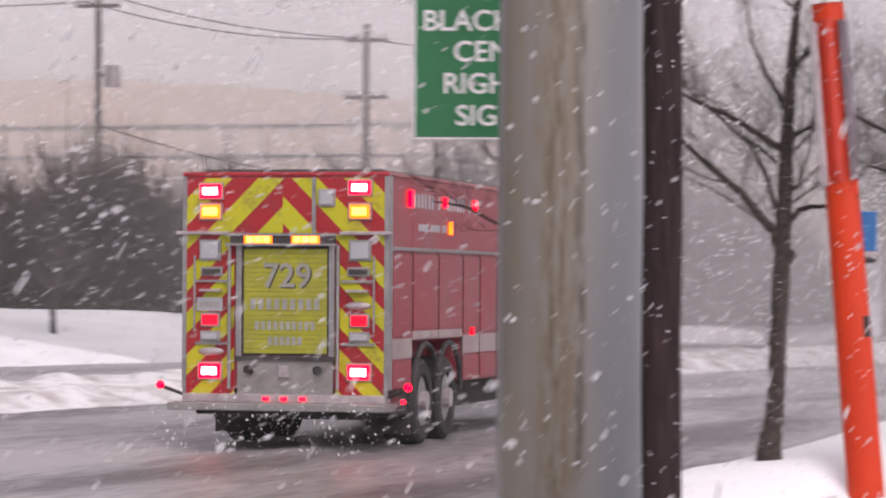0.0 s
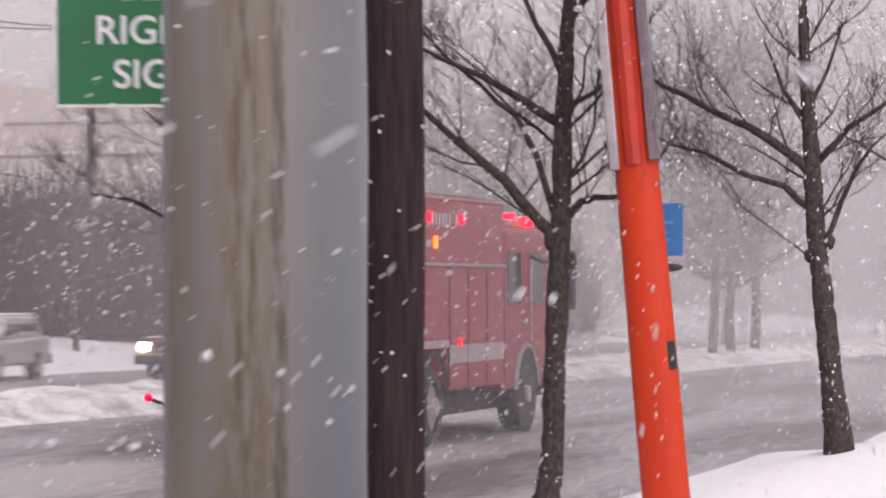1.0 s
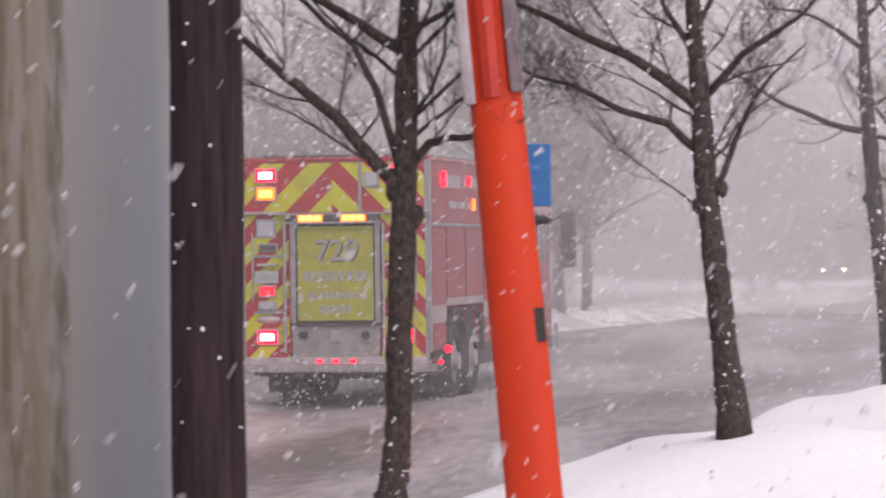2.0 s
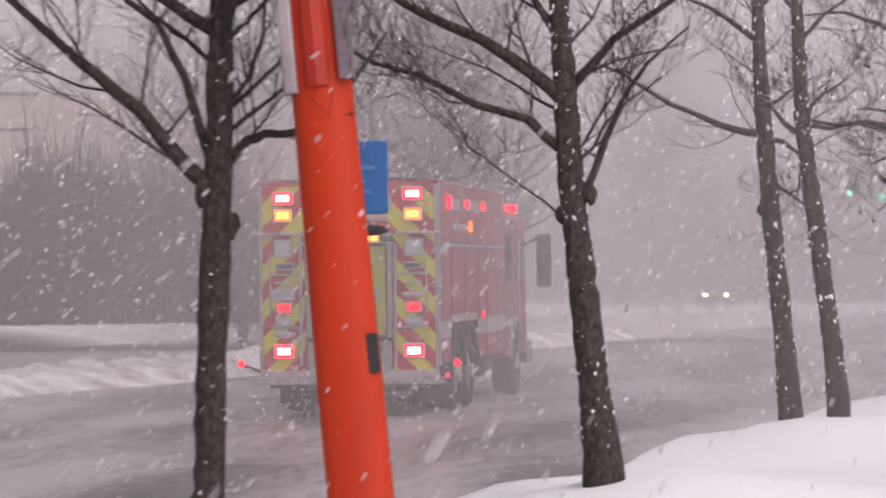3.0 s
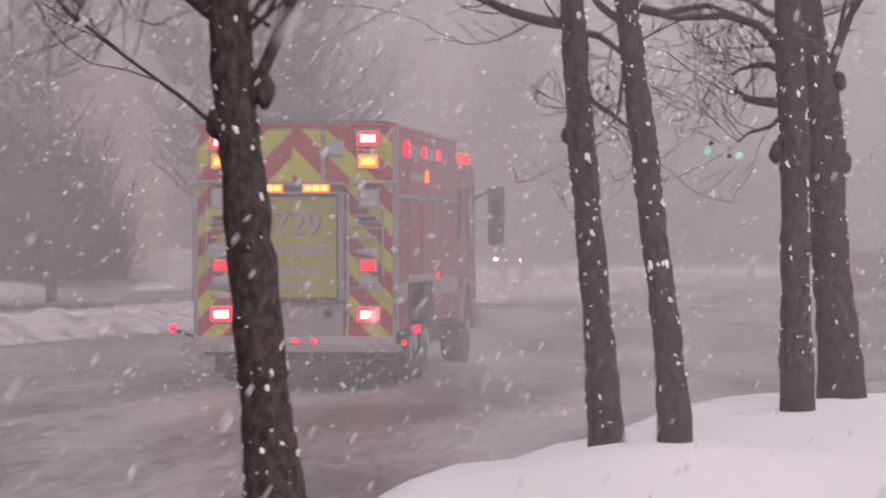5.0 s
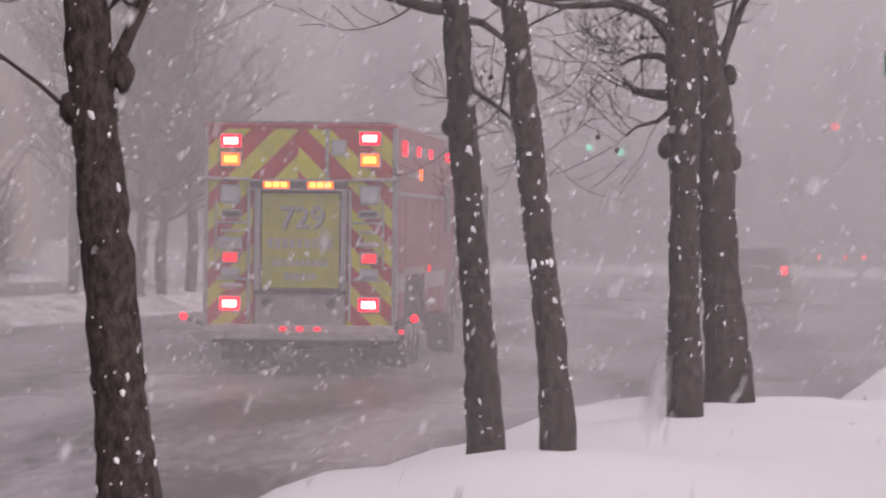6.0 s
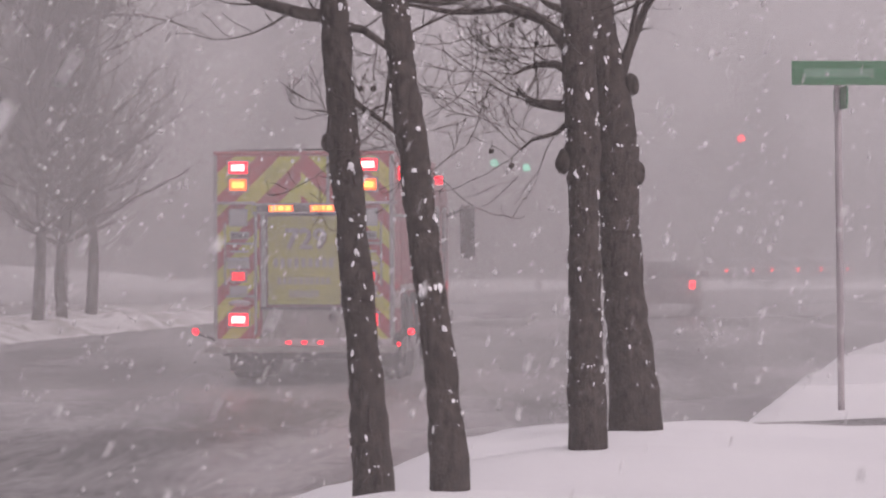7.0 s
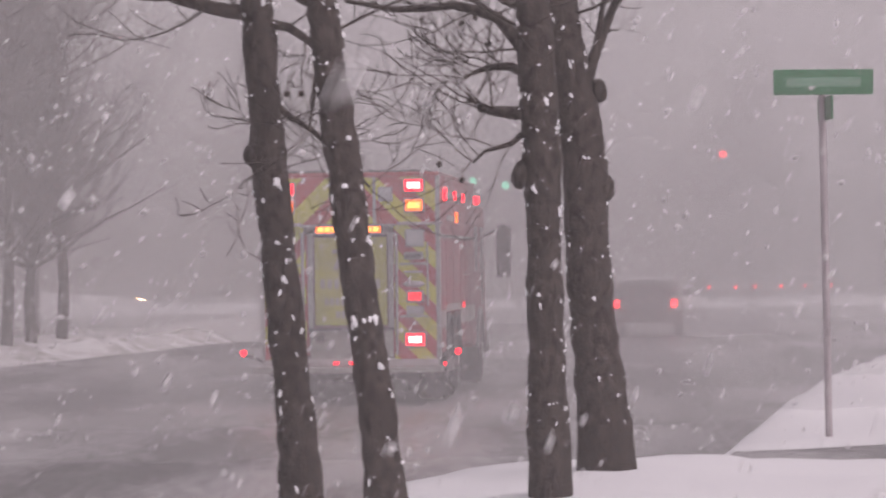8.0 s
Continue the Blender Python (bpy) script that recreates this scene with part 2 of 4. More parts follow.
# ---- the ground ----
ROAD_Z = -2.2
EDGE = [(-7.9, -20), (-7.9, 18), (-7.6, 21.0), (-6.4, 22.4), (-5.8, 23.6), (-5.4, 24.7), (-5.2, 25.3), (-4.75, 25.9), (-4.1, 26.4), (-3.6, 27.0), (-3.2, 28.5), (-2.85, 30.4), (-2.35, 32.4), (-1.65, 34.8), (-0.85, 36.0),
        (-0.2, 37.2), (0.5, 38.5), (1.0, 42.0), (1.3, 46.4), (3.3, 56.5), (5.6, 66.5), (12, 92), (22, 135)]
HEIGHTS = [(-4.52, 24.87, -1.84), (-4.9, 24.8, -1.92), (-4.1, 24.7, -1.95), (-4.0, 25.2, -1.78), (-3.5, 25.4, -1.6), (-3.0, 25.6, -1.39), (-2.57, 25.84, -1.27), (-2.2, 25.95, -1.19), (-2.9, 27.0, -1.38), (-2.4, 28.8, -1.42), (-2.2, 30.8, -1.38), (-1.75, 32.6, -1.35), (-1.2, 34.4, -1.3),
           (-1.56, 30.13, -1.25), (-1.26, 29.32, -1.14), (-0.62, 31.35, -1.12), (-0.26, 34.18, -1.18), (0.9, 33.2, -1.24), (0.9, 35.4, -1.32), (3.0, 34.0, -1.28), (2.46, 47.19, -1.78), (1.6, 47.0, -1.85),
           (0, 0, -1.85), (-2, 10, -1.8), (-2, 20, -1.75), (4, 20, -1.6), (-3.7, 24.55, -2.5), (-3.65, 24.1, -2.5), (-3.6, 23.4, -2.4), (-3.4, 22.4, -2.25), (-4.6, 21.5, -2.25), (-4.3, 18.7, -2.15), (-5.2, 19.5, -2.2), (5, 31, -1.2), (4, 36.5, -1.4), (4, 39, -1.55), (4, 42, -1.65), (4, 45, -1.72), (9, 39, -1.5), (9, 44, -1.65), (8, 53, -1.6), (5, 51.5, -1.7), (14, 55, -1.5), (5.6, 61, -1.65), (14, 70, -1.6), (20, 0, -1.7),
           (20, 30, -1.3), (-6, 18, -2.15), (-6, 22.6, -2.2), (12, 95, -1.9)]


def verge_height(x, y):
    s = w = 0.0
    for a, b, z in HEIGHTS:
        k = 1.0 / ((x - a) ** 2 + (y - b) ** 2 + 0.15) ** 1.5
        s, w = s + k * z, w + k
    return s / w + 0.05 * noise.noise(Vector((x * 0.5, y * 0.4, 3.0))) + 0.018 * noise.noise(Vector((x * 2.3, y * 2.0, 1.0)))


def along(line, y):
    for (x0, y0), (x1, y1) in zip(line, line[1:]):
        if y <= y1:
            return x0 + (x1 - x0) * (y - y0) / (y1 - y0)
    return line[-1][0] + (y - line[-1][1]) * 0.2


def sheet(name, xs, ys, height, material, label="", category="", kind="structure"):
    """A surface over rows y and columns from xs(y)."""
    verts, faces = [], []
    cols = len(xs(ys[0]))
    for y in ys:
        for x in xs(y):
            verts.append((x, y, height(x, y)))
    for i in range(len(ys) - 1):
        for j in range(cols - 1):
            a = i * cols + j
            faces.append((a, a + 1, a + cols + 1, a + cols))
    me = bpy.data.meshes.new(name)
    me.from_pydata(verts, [], faces)
    me.materials.append(material)
    ob = new(name, me)
    smooth(ob)
    return tagged(ob, label, category, kind=kind)


def steps(a, b, d):
    n = max(1, round((b - a) / d))
    return [a + (b - a) * i / n for i in range(n + 1)]


MEDIAN = [(-21, -20), (-19, 20), (-18, 40), (-16.6, 50), (-14.3, 62), (-11, 74), (-7.8, 92), (-4.5, 112), (2, 150)]


def rut(x, y):
    u = x + 12 - 0.2 * (y - 40)
    return ROAD_Z + 0.02 * math.sin(u * 2.9) + 0.035 * noise.noise(Vector((u * 1.6, y * 0.16, 0))) + 0.012 * noise.noise(Vector((u * 6, y * 2.2, 5)))


sheet("ground", lambda y: steps(-700, 700, 28), steps(-60, 1400, 29), lambda x, y: -2.6 + 0.5 * noise.noise(Vector((x * 0.01, y * 0.01, 0))), SNOW,
      "flat snow-covered ground reaching to the horizon", "ground")
sheet("road", lambda y: [along(MEDIAN, y) - 0.6 + (along(EDGE, y) + 2.2 - along(MEDIAN, y)) * i / 110 for i in range(111)], steps(-20, 150, 0.45), rut, SLUSH,
      "wet grey slush-covered road with wheel ruts", "road")


def verge_cols(y):
    e = along(EDGE, y)
    e += 0.10 * noise.noise(Vector((y * 1.3, 0, 0))) + 0.05 * noise.noise(Vector((y * 4.1, 7, 0)))
    return [e - 0.75, e - 0.6, e - 0.46, e - 0.34, e - 0.22, e - 0.12, e - 0.02, e + 0.1, e + 0.25] + [e + 0.25 + 0.22 * i for i in range(1, 46)] + [e + 12, e + 15, e + 20, e + 30, e + 45]


DRIVE = (37.0, 45.6)
SLOPE = [(0.25, 0), (0.22, 26), (0.6, 28), (0.6, 33), (0.42, 35), (0.3, 36.5), (0.21, 38.5), (0.21, 200)]


def verge_z(x, y):
    e = along(EDGE, y)
    d = x - e
    z = verge_height(x, y)
    if DRIVE[0] < y < DRIVE[1] and x > 0.75:
        z -= 0.05 * min(1, (y - DRIVE[0]) / 0.5, (DRIVE[1] - y) / 0.5)
    w = along(SLOPE, y)
    if d < w:
        f = max(0.0, min(1.0, (d + w) / (2 * w)))
        f = f ** 0.75
        z = (ROAD_Z - 0.05) * (1 - f) + z * f
    return z


sheet("verge", verge_cols, steps(-12, 35.0, 0.3) + steps(35.2, 47.2, 0.25) + steps(47.4, 75, 0.4) + steps(77, 130, 3), verge_z, SNOW,
      "smooth fresh snow on the roadside verge", "snow bank")
sheet("driveway", lambda y: [max(along(EDGE, y) - 0.1, 0.85 + 0.25 * noise.noise(Vector((y, 0, 0)))) + 0.3 * i for i in range(80)], steps(37.3, 45.3, 0.2), lambda x, y: verge_z(x, y) + 0.03 * noise.noise(Vector((x * 0.7, y * 2.2, 0))) + 0.012, SLUSH,
      "slushy side street mouth between snow banks", "road")


def median_z(x, y):
    d = x - along(MEDIAN, y)
    prof = max(0.0, math.sin(math.pi * min(1, max(0, (d + 5.6) / 5.6))))
    ridge = math.exp(-((d + 0.9) / 0.5) ** 2) * 0.25 + math.exp(-((d + 4.6) / 0.5) ** 2) * 0.18
    return ROAD_Z - 0.04 + 0.2 * prof ** 0.5 + ridge * (0.85 + 0.95 * noise.noise(Vector((x * 1.5, y * 1.1, 2)))) + 0.05 * noise.noise(Vector((x * 2, y * 1.5, 0)))


sheet("median", lambda y: [along(MEDIAN, y) - 5.6 + 0.14 * i for i in range(41)], steps(-20, 150, 0.5), median_z, DIRTY_SNOW,
      "ploughed snow ridge on the median strip", "snow bank")
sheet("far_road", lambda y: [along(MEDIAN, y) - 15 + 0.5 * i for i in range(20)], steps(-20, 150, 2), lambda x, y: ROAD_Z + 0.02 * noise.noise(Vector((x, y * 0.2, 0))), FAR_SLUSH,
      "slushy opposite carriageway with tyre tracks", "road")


def field_z(x, y):
    d = along(MEDIAN, y) - 14.7 - x
    return ROAD_Z - 0.05 + 0.22 * min(1, max(0, d / 0.8)) + 1.2 * (1 - math.exp(-max(0, d - 1) / 7.0)) + 0.12 * noise.noise(Vector((x * 0.25, y * 0.25, 9)))


sheet("far_verge", lambda y: [along(MEDIAN, y) - 14.7 - 90 * (1 - i / 60) ** 2 for i in range(61)], steps(-20, 160, 1.5), field_z, SNOW,
      "gently rising snow field beyond the opposite carriageway", "snow field")

# ---- haze of the snowfall, put on standing white sheets that add up with distance ----
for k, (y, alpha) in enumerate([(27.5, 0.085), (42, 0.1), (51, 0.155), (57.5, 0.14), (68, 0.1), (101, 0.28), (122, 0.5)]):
    ob = sheet("haze_veil", lambda yy: [-90 + 6 * i for i in range(31)], steps(0, 40, 4), lambda x, z: 0, veil_material("blowing snow %d" % k, alpha, (-7, -4) if y < 40 else (-21, -13) if y < 80 else None),
               "standing translucent sheet that whitens what lies behind as haze", "snowfall", kind="stuff")
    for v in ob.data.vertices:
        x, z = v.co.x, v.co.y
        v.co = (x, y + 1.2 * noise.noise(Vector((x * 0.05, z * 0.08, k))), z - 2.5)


# ---- bare trees ----
def twigs(bm, rnd, p, d, length, r, level, lean=0.12):
    """A bent, tapering branch that forks."""
    n = 5 if level else 4
    pts, rad = [Vector(p)], [r]
    d = Vector(d).normalized()
    for i in range(n):
        d = (d + Vector((rnd.uniform(-1, 1), rnd.uniform(-1, 1), rnd.uniform(-0.8, 1))) * 0.29 + Vector((0, 0, lean))).normalized()
        pts.append(pts[-1] + d * length / n)
        rad.append(max(0.002, r * (1 - 0.8 * (i + 1) / n)))
    tube(bm, pts, rad, 5 if level > 1 else 3, cap=False)
    if level <= 0:
        return
    for i in range(1, n + 1):
        for s in range(rnd.choice((1, 2)) if level > 1 else rnd.choice((0, 1, 1))):
            side = Vector((rnd.uniform(-1, 1), rnd.uniform(-0.8, 0.8), rnd.uniform(-0.35, 0.9)))
            twigs(bm, rnd, pts[i], (d * 0.7 + side).normalized(), length * rnd.uniform(0.35, 0.6), rad[i] * 0.6, level - 1, lean)


def bend(path, unit):
    return [Vector((x * unit, 0.0, z * unit)) for x, z in path]


def street_tree(base, unit, trunk, widths, limbs, knobs, label, seed, turn=0.0, wild=8, dense=2, droop=0.0, balls=0):
    """A young roadside tree, shaped to fit the camera's view. trunk and limbs: (x, z) pixel offsets from its foot,
    times unit; limbs carry a width.
    """
    rnd = random.Random(seed)
    root = thing("tree", pose(*base, 0, 0, turn), label, "tree", "bare trees along the verge")
    bm = bmesh.new()
    pts = bend(trunk, unit)
    fine, rad = [], []
    for i in range(len(pts) - 1):
        for f in (0, 0.125, 0.25, 0.375, 0.5, 0.625, 0.75, 0.875):
            fine.append(pts[i].lerp(pts[i + 1], f) + Vector((rnd.uniform(-1, 1), rnd.uniform(-1, 1), 0)) * 0.004)
            rad.append((widths[i] + (widths[i + 1] - widths[i]) * f) * unit / 2 * rnd.uniform(0.93, 1.08))
    fine.append(pts[-1])
    rad.append(widths[-1] * unit / 2)
    fine[0] = fine[0] - Vector((0, 0, 0.25))
    rad[0] *= 1.12
    tube(bm, fine, rad, 14)
    for x, z, r in knobs:
        c = Vector((x * unit, 0.0, z * unit))
        vs = bmesh.ops.create_icosphere(bm, subdivisions=2, radius=r * unit)["verts"]
        for v in vs:
            v.co = Vector((v.co.x, v.co.y, v.co.z * 1.35)) * (1 + 0.55 * noise.noise(v.co * 22 + c * 5)) + c
    smooth(part("trunk", bm, BARK, root))
    crown = bmesh.new()
    for w, path in limbs:
        lp = bend(path, unit)
        bm = bmesh.new()
        for i, v in enumerate(lp):
            v.y += 0.10 * i * (rnd.random() - 0.4)
        fp, fr = [], []
        for i in range(len(lp) - 1):
            for f in (0, 0.5):
                fp.append(lp[i].lerp(lp[i + 1], f) + Vector((rnd.uniform(-1, 1), 0, rnd.uniform(-1, 1))) * 0.008)
                fr.append(w * unit / 2 * (1 - 0.75 * (i + f) / (len(lp) - 1)))
        fp.append(lp[-1])
        fr.append(w * unit / 8)
        tube(bm, fp, fr, 8)
        smooth(part("limb", bm, BARK, root))
        for i in range(2, len(fp)):
            along_d = (fp[i] - fp[i - 1]).normalized()
            for s in range(dense if i % 2 else 1):
                side = Vector((rnd.uniform(-0.8, 0.8), rnd.uniform(-0.6, 0.6), rnd.uniform(-0.3 - droop, 1.0 - droop)))
                twigs(crown, rnd, fp[i], along_d * 0.6 + side, rnd.uniform(0.35, 0.95) * unit / 0.0042, max(0.003, fr[i] * 0.27), 1 if droop and rnd.random() < 0.65 else 2, 0.06 - 0.12 * droop)
    top = fine[len(fine) // 2:]
    for s in range(wild):
        p = rnd.choice(top)
        twigs(crown, rnd, p, Vector((rnd.choice((-1, 1)) * rnd.uniform(0.5, 1), rnd.uniform(-0.7, 0.7), rnd.uniform(0.2, 0.9) - droop)), rnd.uniform(0.7, 1.3) * unit / 0.0042, 3.2 * unit, 2, 0.05 - 0.1 * droop)
    tips = [v.co.copy() for v in crown.verts][::7]
    tagged(part("crown", crown, BARK, root), kind="stuff")
    for k in range(balls):
        c = rnd.choice(tips) - Vector((0, 0, 0.03))
        bm = bmesh.new()
        bmesh.ops.create_icosphere(bm, subdivisions=1, radius=0.014, matrix=Matrix.Translation(c))
        tube(bm, [c, c + Vector((0.005, 0, 0.05))], [0.002, 0.002], 3)
        part("seed_ball", bm, BARK, root)
    # snow caught on the bark
    bm = bmesh.new()
    for s in range(380):
        i = rnd.randrange(1, len(fine) - 1)
        a = rnd.uniform(0, 2 * math.pi)
        c = fine[i].lerp(fine[i + 1], rnd.random()) + Vector((math.cos(a), math.sin(a), 0)) * rad[i] * 0.965
        vs = bmesh.ops.create_icosphere(bm, subdivisions=1, radius=(0.0025 + 0.0105 * rnd.random() ** 2.5) * (0.85 if base[1] > 25.5 else 0.6))["verts"]
        sx, sz, lean = rnd.uniform(0.5, 1.3), rnd.uniform(0.7, 2.4), rnd.uniform(-0.6, 0.6)
        for v in vs:
            v.co *= rnd.uniform(0.55, 1.3)
            v.co = Vector((v.co.x * sx + v.co.z * lean, v.co.y * 0.7, v.co.z * sz)) + c
    tagged(part("snow_patch", bm, SNOW, root, "clinging snow specks"), kind="stuff")
    return root


U1, U2 = 0.00494, 0.0036
street_tree((-4.572, 25.1, -1.615), U1, [(-5, -38), (2, 10), (8, 60), (13, 203), (20, 353), (27, 553), (35, 703), (47, 830), (60, 1000)], [48, 38, 35, 32, 32, 27, 21, 16, 8],
            [(13, [(30, 405), (52, 428), (75, 434), (110, 436), (160, 470), (200, 540)]),
             (20, [(18, 378), (-10, 400), (-62, 462), (-115, 505), (-155, 535), (-230, 600), (-300, 640)]),
             (15, [(20, 543), (-35, 578), (-95, 613), (-150, 640), (-230, 680)]),
             (11, [(12, 410), (-12, 495), (-45, 555), (-105, 605), (-150, 645), (-200, 700)]),
             (10, [(25, 565), (75, 590), (120, 640), (170, 720)]),
             (11, [(25, 620), (-15, 690), (-45, 760), (-60, 850)]),
             (9, [(35, 690), (80, 760), (110, 850)])],
            [(10, 376, 15), (33, 338, 11)], "bare young tree with dark bark beside the road", 11, wild=10, dense=1)
street_tree((-2.52, 25.85, -1.252), U2, [(0, 0), (-12, 90), (-18, 160), (-34, 310), (-46, 430), (-52, 560), (-60, 680), (-66, 800), (-74, 1000)], [62, 48, 46, 42, 39, 36, 31, 24, 11],
            [(14, [(-34, 385), (-12, 430), (6, 490), (30, 545), (70, 600), (130, 660)]),
             (4, [(-65, 380), (-110, 415), (-170, 460), (-260, 535), (-290, 580)]),
             (24, [(-50, 545), (-100, 590), (-180, 640), (-270, 685), (-360, 735), (-450, 780)]),
             (16, [(-55, 470), (-110, 520), (-190, 545), (-280, 595), (-340, 610), (-420, 650)]),
             (16, [(-40, 570), (20, 640), (120, 700), (190, 760)]),
             (14, [(-60, 640), (-110, 720), (-150, 820)]),
             (12, [(-60, 680), (-20, 760), (10, 860)])],
            [(-56, 380, 13), (-16, 405, 12)], "bare roadside tree with knotty grey-brown trunk", 23, wild=10, dense=1)
street_tree((-1.545, 30.13, -1.202), 0.00219, [(0, 0), (-14, 200), (-34, 420), (-46, 560), (-60, 720), (-72, 900), (-80, 1060), (-88, 1300), (-80, 1600), (-92, 1900)], [78, 64, 58, 58, 57, 52, 46, 36, 24, 10],
            [(26, [(-80, 870), (-150, 885), (-250, 918), (-355, 968), (-504, 1060), (-600, 1110)]),
             (13, [(-50, 730), (20, 680), (70, 620), (110, 585)]),
             (20, [(-70, 860), (-20, 850), (40, 800), (60, 740)]),
             (16, [(-75, 940), (-10, 990), (80, 1040)]),
             (20, [(-85, 1150), (-180, 1230), (-300, 1290), (-420, 1300)]),
             (16, [(-85, 1250), (0, 1340), (60, 1450)])],
            [(-78, 640, 18), (-40, 610, 10)], "bare tree leaning over the road, snow-specked bark", 37, wild=11, dense=1, droop=0.3, balls=12)
street_tree((-1.235, 29.32, -1.086), 0.0021, [(0, 0), (-18, 200), (-44, 400), (-64, 580), (-84, 720), (-98, 850), (-104, 960), (-112, 1250), (-104, 1550), (-116, 1850)], [72, 58, 55, 56, 52, 50, 46, 36, 24, 10],
            [(20, [(-100, 830), (-160, 870), (-200, 930), (-250, 960)]),
             (14, [(-88, 780), (-110, 700), (-118, 640)]),
             (18, [(-90, 860), (-20, 850), (70, 860), (150, 840), (210, 800)]),
             (14, [(-95, 900), (-30, 960), (50, 1010)]),
             (16, [(-108, 1120), (-30, 1200), (70, 1260), (150, 1270)]),
             (16, [(-110, 1200), (-180, 1290), (-260, 1340)])],
            [(-50, 560, 16)], "bare tree leaning over the road, snow-specked bark", 41, wild=9, dense=1, droop=0.3, balls=12)
street_tree((-0.624, 31.35, -1.069), 0.0024, [(0, 0), (-4, 230), (-6, 430), (-6, 520), (-12, 640), (-20, 830), (-30, 1080), (-22, 1400), (-34, 1700)], [72, 60, 58, 66, 60, 60, 46, 30, 12],
            [(26, [(-30, 610), (-70, 612), (-105, 622), (-130, 640)]),
             (20, [(-30, 670), (-60, 690), (-100, 685), (-135, 668)]),
             (24, [(-30, 710), (-80, 770), (-150, 795), (-250, 785), (-330, 800)]),
             (16, [(-30, 780), (-100, 820), (-180, 830)]),
             (20, [(-30, 1000), (-110, 1080), (-220, 1120), (-330, 1110)]),
             (16, [(-26, 1150), (60, 1240), (130, 1300)]),
             (12, [(-25, 590), (-60, 560), (-100, 545), (-120, 530)])],
            [(-42, 508, 17)], "bare street tree with stubby cut limbs in snow", 53, wild=8, dense=1, droop=0.3, balls=12)
street_tree((-0.24, 34.18, -1.135), 0.00294, [(0, 0), (-20, 190), (-30, 330), (-32, 480), (-44, 580), (-70, 720), (-90, 860), (-110, 1080), (-100, 1350), (-115, 1650)], [92, 76, 72, 74, 66, 64, 56, 46, 30, 12],
            [(22, [(-28, 620), (-6, 680), (20, 740), (60, 800), (110, 860)]),
             (14, [(-30, 600), (-10, 690), (10, 780), (20, 880)]),
             (16, [(-80, 780), (-20, 860), (40, 930)]),
             (18, [(-105, 1050), (-20, 1130), (90, 1180), (190, 1190)]),
             (16, [(-108, 1150), (-190, 1230), (-260, 1300)])],
            [(0, 440, 18), (-5, 600, 14)], "thick bare street tree with knobbly trunk in snow", 59, wild=14, dense=2, droop=0.3, balls=12)

# ---- poles, guard and signs beside the path ----
def steel_pole(m):
    root = thing("steel_pole", m, "thick faceted galvanised steel pole with brown rust streaks", "pole")
    bm = bmesh.new()
    tube(bm, [(0, 0, -0.6), (0, 0, 3), (0, 0, 9)], [0.592, 0.58, 0.55], 12, turn=0.2)
    es = [e for e in bm.edges if abs((e.verts[0].co - e.verts[1].co).normalized().z) > 0.9]
    bmesh.ops.bevel(bm, geom=es, offset=0.03, segments=2, affect="EDGES")
    smooth(part("shaft", bm, STREAKED, root))
    return root


def wooden_pole(m):
    root = thing("wooden_pole", m, "dark creosoted wooden utility pole beside a steel pole", "pole")
    bm = bmesh.new()
    pts = [(0.006 * math.sin(i), 0, -0.6 + 0.4 * i) for i in range(25)]
    tube(bm, pts, [0.154 - 0.0004 * i + 0.002 * math.sin(i * 2.1) for i in range(25)], 18)
    smooth(part("shaft", bm, CREOSOTE, root))
    bm = bmesh.new()
    rnd = random.Random(8)
    for k in range(60):
        a, z = rnd.uniform(math.pi * 1.0, math.pi * 2.0), rnd.uniform(-0.4, 5)
        c = Vector((0.152 * math.cos(a), 0.152 * math.sin(a), z))
        vs = bmesh.ops.create_icosphere(bm, subdivisions=1, radius=rnd.uniform(0.003, 0.008))["verts"]
        for v in vs:
            v.co = Vector((v.co.x, v.co.y * 0.6, v.co.z * 1.6)) + c
    tagged(part("snow_patch", bm, SNOW, root, "clinging snow specks"), kind="stuff")
    return root


steel_pole(pose(-5.2, 19.53, -2.0))
wooden_pole(pose(-4.294, 18.71, -2.0))


